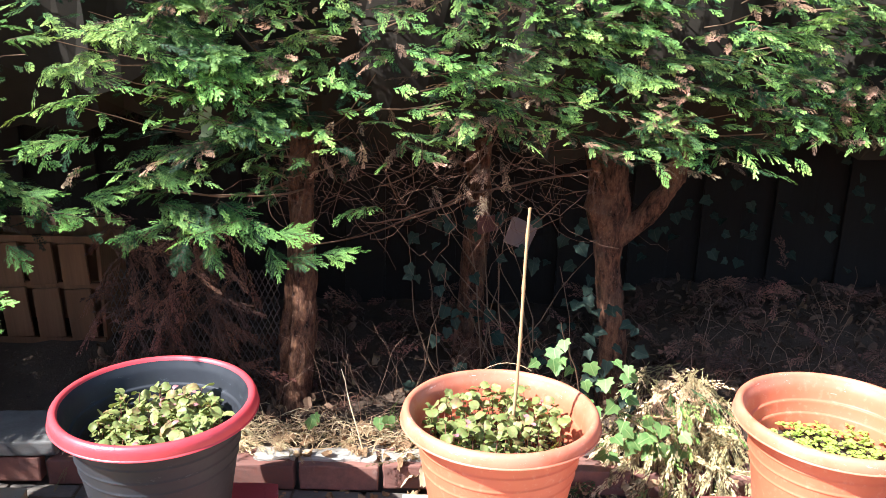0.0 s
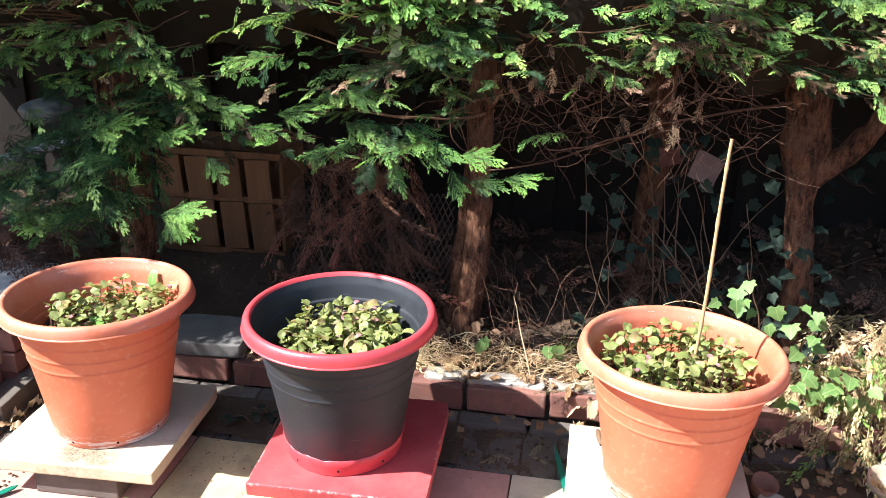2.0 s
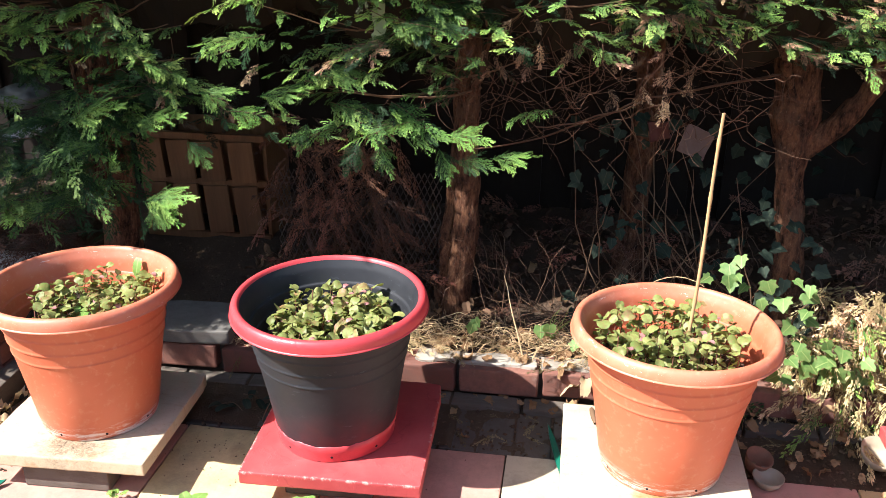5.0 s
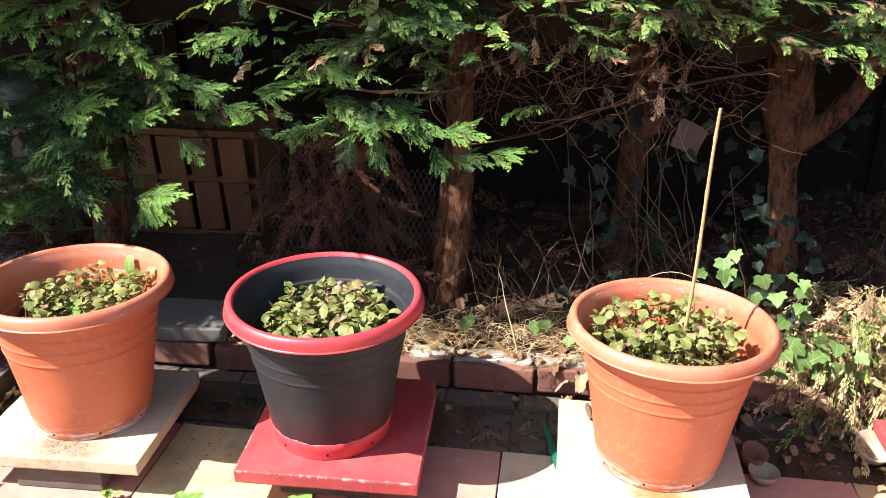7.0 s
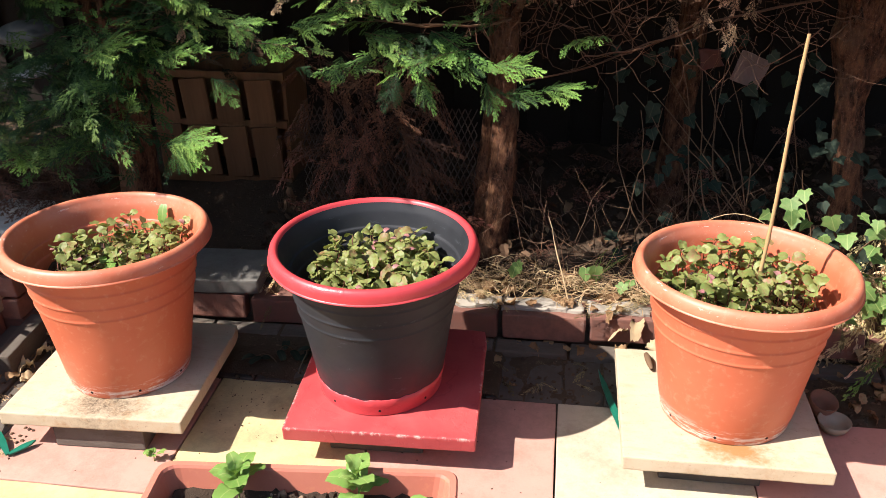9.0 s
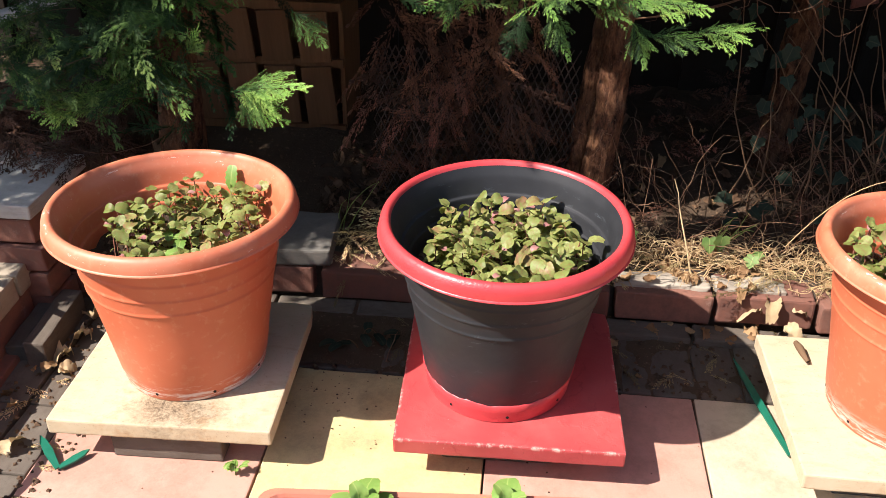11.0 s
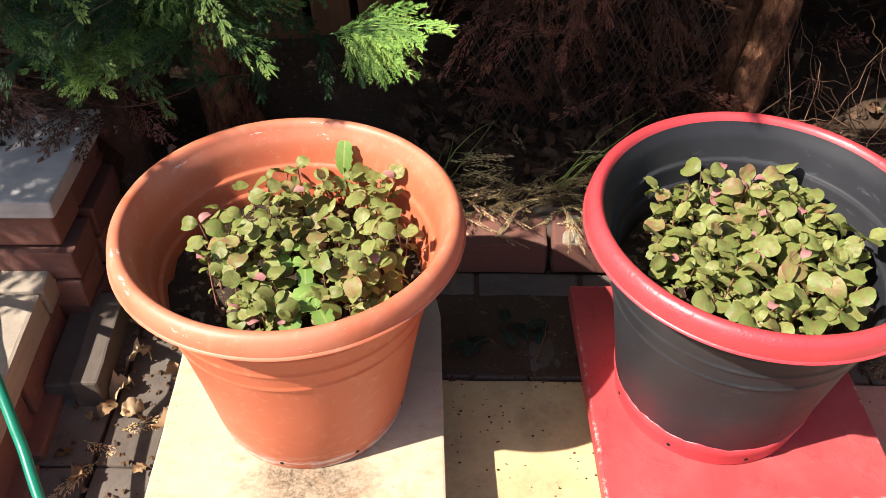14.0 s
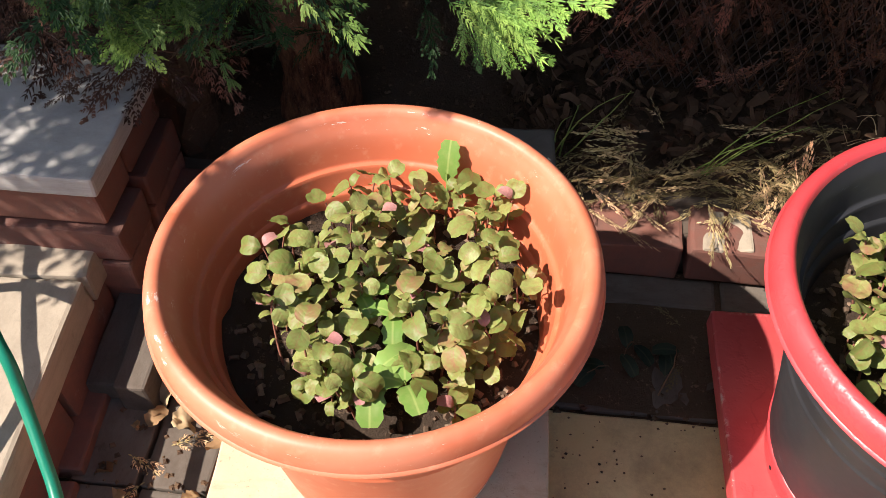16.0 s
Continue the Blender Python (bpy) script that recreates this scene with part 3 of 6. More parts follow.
setts = root("block_edging", label="dark grey concrete block pavers laid along the patio edge", category="pavers", kind="structure")
sett = part("paver", box(0.098, 0.197, 0.05, 0.004, 0.0016, 3, 2), PAVER, setts)
sett.matrix_basis = pose(-1.62, 1.895, -0.05)
spots = [(-1.088 + 0.104 * i, 2.096) for i in range(0, 12)] + [(-1.62, 2.096), (-1.725, 2.096)] + [(-1.62, 1.895 - 0.201 * i) for i in range(1, 5)] + [(-1.725, 1.895 - 0.201 * i) for i in range(0, 5)]
rng = random.Random(5)
for x, y in spots:
    ob = put("paver", sett.data, PAVER, setts)
    ob.matrix_basis = pose(x, y, -0.052 + rng.uniform(-0.004, 0.004), rng.uniform(-1.2, 1.2), rng.uniform(-1, 1), rng.uniform(-1.2, 1.2))



def soil_drift():
    """Earth washed over the pavers, level with their tops and a little above."""
    bm = bmesh.new()
    nx, ny = 240, 26
    grid = []
    for j in range(ny):
        row = []
        for i in range(nx):
            x, y = -1.16 + 2.7 * i / (nx - 1), 1.995 + 0.27 * j / (ny - 1)
            h = (0.009 if x < -0.38 else -0.009) + 0.011 * noise.noise((x * 5, y * 7, 3)) + 0.006 * noise.noise((x * 19, y * 19, 6)) + 0.003 * noise.noise((x * 60, y * 60, 7)) + 0.01 * max(0, (y - 2.14) / 0.12)
            row.append(bm.verts.new((x, y, min(h, 0.013))))
        grid.append(row)
    for p, q in zip(grid, grid[1:]):
        for a, b, c, d in zip(p, p[1:], q[1:], q):
            bm.faces.new((a, b, c, d))
    ob = part("soil_drift", bm, JOINT)
    smooth(ob.data)
    tagged(ob, "brown earth washed over the pavers beside the edging", "soil", kind="structure")


soil_drift()


# low brick edging with a mortar top
edging = root("brick_edging", label="low red brick edging wall with crumbling pale mortar on top", category="garden wall", kind="structure")
block("mortar", (3.9, 0.086, 0.106), (0.1, 2.33, -0.01), DIRT_MORTAR, edging, bevel=0.01, rough=0.006, cuts=30)
brick_a = part("brick", box(0.232, 0.1, 0.078, 0.006, 0.003, 1, 3), BRICK, edging)
brick_a.matrix_basis = pose(-0.267, 2.292, 0.026)
for i in range(-7, 8):
    if i in (0,):
        continue
    ob = put("brick", brick_a.data, BRICK, edging)
    ob.matrix_basis = pose(-0.267 + 0.246 * i + rng.uniform(-0.006, 0.006), 2.292 + rng.uniform(-0.007, 0.007), 0.026 + rng.uniform(-0.006, 0.004), rng.uniform(-2, 2), rng.uniform(-1, 1), rng.uniform(-2, 2) + 180 * (i % 2))
base_course = part("brick", box(0.2, 0.06, 0.03, 0.006, 0.003, 2, 2), PAVER, edging)
base_course.matrix_basis = pose(-0.3, 2.222, -0.012)
for i in range(-6, 8):
    ob = put("brick", base_course.data, PAVER, edging)
    ob.matrix_basis = pose(-0.09 + 0.208 * i, 2.222, -0.014 + rng.uniform(-0.003, 0.003), 0, rng.uniform(-1, 1), rng.uniform(-1, 1))

# pale mortar bedded along the front of the top, in broken lengths
for x0, x1 in ((-0.52, -0.395), (-0.385, -0.16), (-0.145, 0.03), (-1.2, -1.1)):
    block("mortar", (x1 - x0, 0.058, 0.014), ((x0 + x1) / 2, 2.3, 0.1), PALE_MORTAR, edging, turn=rng.uniform(-2, 2), bevel=0.007, rough=0.011, seed=int(x0 * 50), cuts=5)

for x in (-0.84, -0.795):
    block("brick", (0.034, 0.085, 0.038), (x, 2.285, 0.072), COPING, edging, turn=rng.uniform(-4, 2), bevel=0.005, rough=0.004, seed=int(x * 90), cuts=3)

# unseen wall added behind the camera; closes the yard and blocks the lowest sky
block("wall_south", (14, 0.25, 2.4), (0, -6.0, -0.04), UNSEEN_BRICK, bevel=0.01, rough=0.0, cuts=0)["kind"] = "structure"

# fence far behind the hedge, the shade there put into its near-black boards
fence = root("fence", label="upright board fence behind the hedge, coloured near black for the deep shade", category="fence", kind="structure")
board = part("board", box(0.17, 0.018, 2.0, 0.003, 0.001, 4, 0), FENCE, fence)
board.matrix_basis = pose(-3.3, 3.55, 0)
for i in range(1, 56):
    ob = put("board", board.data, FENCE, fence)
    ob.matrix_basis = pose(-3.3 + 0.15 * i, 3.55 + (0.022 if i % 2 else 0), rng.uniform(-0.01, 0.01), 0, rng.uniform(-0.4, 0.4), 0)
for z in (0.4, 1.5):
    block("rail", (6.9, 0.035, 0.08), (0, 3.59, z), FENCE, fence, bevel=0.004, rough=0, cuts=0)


# ---- left side: wall end, coping, loose pavers ----
def left_wall():
    pier = root("brick_pier", label="red brick garden pier with a whitish concrete cap slab", category="brick pier", kind="structure")
    block("cap", (0.6, 0.285, 0.036), (-2.052, 2.2345, 0.284), CAP, pier, bevel=0.005, rough=0.002, cuts=5)
    for k, z in enumerate((0.0, 0.071, 0.142, 0.213)):
        out = (0.022, 0.016, 0.02, 0.0)[k]
        for i in range(3):
            block("brick", (0.215, 0.1, 0.064), (-1.872 + out - 0.226 * i, 2.152 - (0.012 if k in (1, 2) else 0), z), BRICK, pier, bevel=0.005, rough=0.003, seed=i + k)
        block("brick", (0.1, 0.14, 0.064), (-1.815 + out, 2.281, z), BRICK, pier, bevel=0.005, rough=0.003, seed=k + 5)
    block("mortar", (0.52, 0.2, 0.279), (-2.05, 2.245, 0.002), MORTAR, pier, bevel=0.003, rough=0.001)
    low = root("low_brick_wall", label="low brick wall topped with beige concrete coping blocks", category="garden wall", kind="structure")
    for y, ln in ((2.073, 0.076), (1.812, 0.436), (1.37, 0.436)):
        block("coping", (0.2, ln, 0.062), (-1.895 + 0.1 * (2.1 - y) * 0.5, y, 0.101), COPING, low, turn=3.5, bevel=0.007, rough=0.003, seed=int(ln * 10), cuts=4)
    for i in range(4):
        for dx in (0.0, -0.11):
            block("brick", (0.1, 0.205, 0.096), (-1.846 + dx + 0.01 * i, 1.985 - 0.214 * i, 0.002), BRICK, low, turn=3.0, bevel=0.005, rough=0.003, seed=i + 3)
        block("brick", (0.06, 0.2, 0.03), (-1.79 + 0.012 * i, 1.9 - 0.214 * i, -0.012), BRICK, low, turn=4.0, bevel=0.005, rough=0.003, seed=i)


left_wall()
leaning = block("loose_paver", (0.05, 0.222, 0.07), (-1.716, 2.026, -0.004), PAVER, turn=3.9, bevel=0.005, rough=0.0025, seed=9, cuts=4)
tagged(leaning, "grey concrete block paver standing on its edge", "paver", "loose pavers")
lying = block("loose_paver", (0.052, 0.2, 0.046), (-1.77, 2.03, -0.004), PAVER, turn=3.2, bevel=0.005, rough=0.0025, seed=11, cuts=4)
tagged(lying, "dark grey block paver lying in the shade of the coping", "paver", "loose pavers")
flat = block("stone_slab", (0.26, 0.2, 0.045), (-1.23, 2.34, 0.112), GREY_SLAB, turn=4, bevel=0.006, rough=0.003, seed=4, cuts=4)
tagged(flat, "flat grey paving offcut lying on the brick edging", "stone slab")


# ---- pots ----
RIBS = [(0.233, 0.1852), (0.267, 0.1918), (0.303, 0.1988)]
POT_OUT = [(0.0, 0.004), (0.140, 0.0), (0.1455, 0.002), (0.1468, 0.005), (0.150, 0.026), (0.1525, 0.032), (0.169, 0.14)]
for z, r in RIBS:
    POT_OUT += [(r - 0.0008, z - 0.004), (r - 0.0002, z - 0.001), (r + 0.0022, z), (r + 0.0026, z + 0.0016), (r + 0.0024, z + 0.0036), (r + 0.0016, z + 0.0056), (r + 0.0018, z + 0.009)]
POT_OUT += [(0.2065, 0.34), (0.2098, 0.3535)]
POT_RIM = [(0.2098, 0.3535), (0.2105, 0.3545), (0.2375, 0.3532), (0.2412, 0.3533), (0.2422, 0.3546), (0.2416, 0.3564), (0.2396, 0.3578), (0.2393, 0.3645), (0.2384, 0.3715), (0.236, 0.3785), (0.232, 0.3835), (0.2272, 0.3858), (0.2225, 0.3852), (0.2188, 0.382), (0.2165, 0.377)]
POT_IN = [(0.2165, 0.377), (0.2138, 0.3705), (0.2092, 0.3625), (0.2062, 0.353), (0.2042, 0.343), (0.1998, 0.324), (0.1992, 0.3216), (0.1978, 0.3203), (0.1942, 0.319), (0.1932, 0.3174), (0.1926, 0.314), (0.1892, 0.291), (0.1885, 0.2892), (0.184, 0.2876), (0.183, 0.2862), (0.1822, 0.283), (0.172, 0.2), (0.0, 0.2)]


def shell(name, profiles, material, parent, n=96, label=""):
    v, q = lathe(profiles, n)
    me = raw_mesh(name, v, q)
    me.set_sharp_from_angle(angle=radians(38))
    return put(name, me, material, parent, label)


def base_band(parent):
    """The red paint round the foot, with an uneven upper edge."""
    n, V, Q = 120, [], []
    for i in range(n):
        a = 2 * math.pi * i / n
        top = 0.05 + 0.004 * noise.noise((math.cos(a) * 4, math.sin(a) * 4, 3)) + 0.003 * noise.noise((math.cos(a) * 15, math.sin(a) * 15, 8))
        for r, z in ((0.1490, 0.002), (0.1522, 0.027), (0.1547 + (top - 0.032) * 0.153, top), (0.1525 + (top - 0.032) * 0.153, top + 0.001)):
            V.append((r * math.cos(a), r * math.sin(a), z))
    for i in range(n):
        for j in range(3):
            a, b = i * 4 + j, (i + 1) % n * 4 + j
            Q.append((a, b, b + 1, a + 1))
    put("base_band", raw_mesh("base_band", V, Q), RED, parent, "red painted foot band with an uneven edge")


def holes(parent, r):
    # solid near-black discs stand for the darkness inside the holes
    for i in range(8):
        a = radians(22 + 45 * i)
        ob = part("drain_hole", cyl(0.0032, 0.004), HOLE, parent)
        ob.matrix_basis = Matrix.Rotation(a, 4, "Z") @ pose(r, 0, 0.017, 0, 90, 0)


def cyl(r, h, n=14):
    bm = bmesh.new()
    bmesh.ops.create_cone(bm, cap_ends=True, segments=n, radius1=r, radius2=r, depth=h)
    return bm


def pot(at, turn, label, black=False, wide=1.0, tall=1.0, lean=0.0, side=0.0):
    p = root("plant_pot", at, turn, label, "plant pot", "large pots in a row")
    p.matrix_basis = pose(*at, lean, side, 0) @ pose(0, 0, 0, 0, 0, turn) @ Matrix.Diagonal((wide, wide, tall, 1))
    body = shell("body", POT_OUT, BLACK if black else TERRACOTTA, p)
    shell("rim", POT_RIM, RED if black else TERRACOTTA, p, label="glossy red painted rim" if black else "")
    shell("lining", POT_IN, BLACK if black else TERRACOTTA, p)
    if black:
        base_band(p)
    holes(body, 0.1496 if black else 0.1472)
    return p


SLAB_TOP = 0.107
POTS = {"left": (-1.3025, 1.8676), "black": (-0.6561, 1.888), "cane": (0.166, 1.882), "end": (0.985, 1.905)}


def slab_on_bricks(x, y, turn, material, label, seed, front=(-0.02, -0.105), top=SLAB_TOP, tip=(0, 0)):
    """A square slab with one worn corner, propped on two blocks; it leans a little."""
    bm = box(0.446, 0.446, 0.035, 0.004, 0.0014, seed, 8)
    for v in bm.verts:
        if v.co.x > 0.19 and v.co.y > 0.19:
            d = max(0, v.co.x + v.co.y - 0.43)
            v.co.x, v.co.y = v.co.x - d * 0.5, v.co.y - d * 0.5
        v.co.z -= 0.035
    s = part("paving_slab", bm, material)
    s.matrix_basis = pose(x, y, top, *tip, turn)
    tagged(s, label, "paving slab", "slabs under the pots")
    for dx, dy in (front, (-0.02, 0.13)):
        under = s.matrix_basis @ Vector((dx, dy, -0.035))
        h = under.z + 0.001
        b = block("support_block", (0.225, 0.1, h), (under.x, under.y, 0.0005), PAVER, turn=turn, bevel=0.004, seed=seed, cuts=2)
        tagged(b, "dark grey block paver propping up a slab", "paver", "blocks under the slabs")


slab_on_bricks(-1.3136, 1.872, 2.1, SLAB, "cream sandstone slab stained with soil under a pot", 1, (0.0, -0.15), 0.1055, (-1.2, -0.3))
slab_on_bricks(-0.6302, 1.901, 1.7, RED_SLAB, "red painted square slab under the black pot", 2, top=0.1125, tip=(1.2, 0.0))
slab_on_bricks(0.1472, 1.893, -0.2, SLAB_RUST, "cream sandstone slab with a rusty water stain", 3, top=0.107, tip=(-1.25, -0.6))
slab_on_bricks(0.985, 1.915, 1.0, RED_SLAB, "red painted square slab under the end pot", 4)
pot((*POTS["left"], 0.1057), 12, "large terracotta plastic pot full of reddish green seedlings", tall=1.004, lean=-1.1, side=-0.1)
pot((*POTS["black"], 0.1122), -12, "large black painted pot with red rim and foot, holding seedlings", True, tall=1.008, lean=1.15, side=-0.3)
pot((*POTS["cane"], 0.1075), 7, "large terracotta plastic pot with seedlings and a bamboo cane", tall=0.991, lean=-1.25)
pot((*POTS["end"], SLAB_TOP), 30, "large terracotta plastic pot with low yellow-green plants")

SOIL_Z = SLAB_TOP + 0.272
FILL = {"left": (-1.3025, 1.8728), "black": (-0.6575, 1.8825), "cane": (0.166, 1.888), "end": POTS["end"]}


def pot_soil(at, seed, z=SOIL_Z, r=0.183):
    bm = bmesh.new()
    rings = []
    for i in range(1, 14):
        rr = r * i / 13
        rings.append([bm.verts.new((rr * math.cos(a), rr * math.sin(a), 0.014 * noise.noise((rr * 20 + seed, math.cos(a) * rr * 30, math.sin(a) * rr * 30)) - 0.01 * (i / 13) ** 2))
                      for a in (2 * math.pi * j / 40 for j in range(40))])
    mid = bm.verts.new((0, 0, 0.003))
    for a, b in zip(rings[0], rings[0][1:] + rings[0][:1]):
        bm.faces.new((mid, a, b))
    for p, q in zip(rings, rings[1:]):
        for j in range(40):
            bm.faces.new((p[j], q[j], q[(j + 1) % 40], p[(j + 1) % 40]))
    ob = part("potting_soil", bm, POT_SOIL)
    smooth(ob.data)
    ob.matrix_basis = pose(*at, z)
    tagged(ob, "dark crumbly potting soil inside a large pot", "soil")


for k, name in enumerate(POTS):
    pot_soil(FILL[name], k * 3.7, SOIL_Z + (-0.022 if name == "end" else 0))



def pot_crumbs(at, seed):
    """Bark chips and lumps on the potting soil."""
    rng = random.Random(seed)
    V, Q = [], []
    for i in range(420):
        a, r = rng.uniform(0, 6.283), 0.172 * math.sqrt(rng.random())
        x, y, z = at[0] + r * math.cos(a), at[1] + r * math.sin(a), SOIL_Z - 0.006
        m = pose(x, y, z, rng.uniform(-40, 40), rng.uniform(-40, 40), rng.uniform(0, 360))
        ln, w = rng.uniform(0.002, 0.008), rng.uniform(0.0015, 0.004)
        n = len(V)
        for p in ((-ln, -w, 0), (ln, -w, 0), (ln, w, 0), (-ln, w, 0), (-ln * 0.6, -w * 0.6, w * 1.6), (ln * 0.6, -w * 0.6, w * 1.6), (ln * 0.6, w * 0.6, w * 1.6), (-ln * 0.6, w * 0.6, w * 1.6)):
            V.append(tuple(m @ Vector(p)))
        Q += [(n + 4, n + 5, n + 6, n + 7)] + [(n + t, n + (t + 1) % 4, n + 4 + (t + 1) % 4, n + 4 + t) for t in range(4)]
    tagged(put("soil_crumbs", raw_mesh("soil_crumbs", V, Q, False), CHIP), "bark chips and lumps lying on the potting soil", "soil", kind="stuff")


for k, name in enumerate(("left", "black", "cane")):
    pot_crumbs(FILL[name], 90 + k)

BIG = [leaf_mesh("leaf", 0.032, 0.032, 0.3, 0.2, tipy=0.3, n=10, crinkle=0.09), leaf_mesh("leaf", 0.035, 0.029, 0.5, 0.4, tipy=0.5, n=10, crinkle=0.11), leaf_mesh("leaf", 0.027, 0.028, -0.25, 0.25, tipy=0.3, n=10, crinkle=0.13), leaf_mesh("leaf", 0.023, 0.016, 0.4, 0.3, n=8, crinkle=0.11)]
for me in BIG:
    me.materials.append(LEAF)
PINK_BLADE = leaf_mesh("leaf", 0.024, 0.018, 0.5, 0.4, n=8)


def seedling(at, h, rng, scale=1.0, label="reddish-veined green seedling with rounded leaves", group="seedlings in the pots"):
    s = root("seedling", at, rng.uniform(0, 360), label, "seedling", group)
    lean = Vector((rng.uniform(-1, 1), rng.uniform(-1, 1), 0)) * h * 0.3
    top = Vector((lean.x, lean.y, h))
    put("stem", tubes("stem", [bow((0, 0, -0.01), top, 0, 5, 0.004, rng, 0.0016, 0.001)], 5), STEM, s)
    a0 = rng.uniform(0, 360)
    for level, (count, size, drop) in enumerate(((2, 1.0, 0.0), (2, 0.8, 0.3), (2, 0.55, 0.6))):
        for i in range(count):
            ob = put("leaf", BIG[rng.choice((0, 0, 1, 2)) if level == 0 else rng.choice((2, 3, 3))], LEAF, s)
            k = size * scale * rng.uniform(0.6, 1.15)
            a = a0 + 180 * i + 90 * level + rng.uniform(-35, 35)
            ob.matrix_basis = Matrix.Translation(top * (1 - drop)) @ pose(0, 0, 0, 0, 0, a) @ pose(0, 0.003, 0, rng.uniform(-38, 45), rng.uniform(-38, 38), 0) @ Matrix.Diagonal((k, k, k, 1))
    if rng.random() < 0.09:
        ob = put("leaf", PINK_BLADE, LEAF_PINK, s, "young pink leaf")
        ob.matrix_basis = Matrix.Translation(top + Vector((0, 0, 0.004))) @ pose(0, 0, 0, 35, 0, a0 + 70) @ Matrix.Diagonal((0.75, 0.75, 0.75, 1))
    elif rng.random() < 0.5:
        ob = put("leaf", BIG[3], LEAF, s)
        ob.matrix_basis = Matrix.Translation(top) @ pose(0, 0, 0, 55, 0, a0 + 45) @ Matrix.Diagonal((0.7, 0.7, 0.7, 1))
    return s


def sow(centre, middle, rx, ry, count, hmin, hmax, seed, scale=1.0):
    rng = random.Random(seed)
    done = []
    tries = 0
    while len(done) < count and tries < 4000:
        tries += 1
        a, r = rng.uniform(0, 2 * math.pi), math.sqrt(rng.random())
        p = Vector((middle[0] + rx * r * math.cos(a), middle[1] + ry * r * math.sin(a)))
        if p.length > 0.172 or any((p - q).length < 0.0122 for q in done):
            continue
        done.append(p)
        seedling((centre[0] + p.x, centre[1] + p.y, SOIL_Z), rng.uniform(hmin, hmax), rng, scale)


sow(FILL["left"], (0.02, 0.012), 0.155, 0.155, 108, 0.022, 0.088, 21, 0.84)
sow(FILL["black"], (0.008, 0.014), 0.15, 0.15, 136, 0.03, 0.08, 22, 0.95)
sow(FILL["cane"], (-0.006, 0.014), 0.16, 0.147, 126, 0.035, 0.1, 23, 0.86)

# one tall serrated weed leaf at the back of the left pot
weed = root("weed_seedling", (POTS["left"][0] + 0.055, POTS["left"][1] + 0.155, SOIL_Z), 0, "bright green toothed weed leaf standing up among the seedlings", "weed")
put("stem", tubes("stem", [bow((0, 0, -0.01), (0.0, 0.02, 0.06), 0, 5, 0.002, random, 0.002, 0.0014)], 5), LEAF_BASIL, weed)
ob = put("leaf", leaf_mesh("leaf", 0.055, 0.026, 0.15, 0.2, 0.1, 1, 11), LEAF_BASIL, weed)
ob.matrix_basis = pose(0.0, 0.018, 0.045, 72, 0, -8)
rng = random.Random(77)
for dx, dy, s in ((0.02, -0.02, 0.03), (0.01, -0.1, 0.04), (0.045, -0.105, 0.035), (-0.02, 0.0, 0.024)):
    w = root("weed_seedling", (POTS["left"][0] + dx, POTS["left"][1] + dy, SOIL_Z), rng.uniform(0, 360), "bright green toothed weed seedling", "weed")
    put("stem", tubes("stem", [bow((0, 0, -0.01), (0, 0, 0.045), 0, 4, 0.002, rng, 0.0016, 0.001)], 5), LEAF_BASIL, w)
    me = leaf_mesh("leaf", s * 1.3, s * 0.75, 0.4, 0.2, 0.1, 1, 9)
    for i in range(3):
        ob = put("leaf", me, LEAF_BASIL, w)
        ob.matrix_basis = pose(0, 0, 0.042, rng.uniform(-5, 35), 0, 120 * i + rng.uniform(-30, 30))

# low yellow-green plants in the end pot
def small_seedlings():
    rng = random.Random(31)
    blade = leaf_mesh("blade", 0.0125, 0.009, 0.3, 0.2, n=5)
    bv = np.array([v.co for v in blade.vertices])
    bq = np.array([p.vertices for p in blade.polygons])
    V, Q, n = [], [], 0
    for i in range(260):
        a, r = rng.uniform(0, 6.283), 0.175 * math.sqrt(rng.random())
        h = rng.uniform(0.008, 0.03)
        for j in range(5):
            m = np.array(pose(r * math.cos(a), r * math.sin(a), rng.uniform(0.5, 1) * h, 0, 0, 72 * j + rng.uniform(-25, 25)) @ pose(0, 0, 0, rng.uniform(-10, 45), rng.uniform(-25, 25), 0))
            V.append(bv @ m[:3, :3].T + m[:3, 3])
            Q.append(bq + n)
            n += len(bv)
    ob = put("seedling_carpet", raw_mesh("seedling_carpet", np.concatenate(V), np.concatenate(Q)), LEAF_YOUNG_MANY)
    ob.matrix_basis = pose(*POTS["end"], SOIL_Z - 0.02)
    tagged(ob, "carpet of tiny yellow-green seedlings in the end pot", "seedlings", kind="stuff")


small_seedlings()


def cane():
    a, b = Vector((0.19, 1.885, SOIL_Z - 0.02)), Vector((0.212, 1.894, 0.985))
    line = []
    for i in range(41):
        s = i / 40
        knot = 0.0011 if i % 8 == 4 else 0
        line.append((a.lerp(b, s) + Vector((0.004 * math.sin(s * 5), 0.003 * math.sin(s * 4 + 1), 0)), 0.0044 - 0.001 * s + knot))
    ob = put("bamboo_cane", tubes("bamboo_cane", [line], 10), CANE)
    tagged(ob, "thin straw-coloured bamboo cane standing in a pot", "cane")


cane()


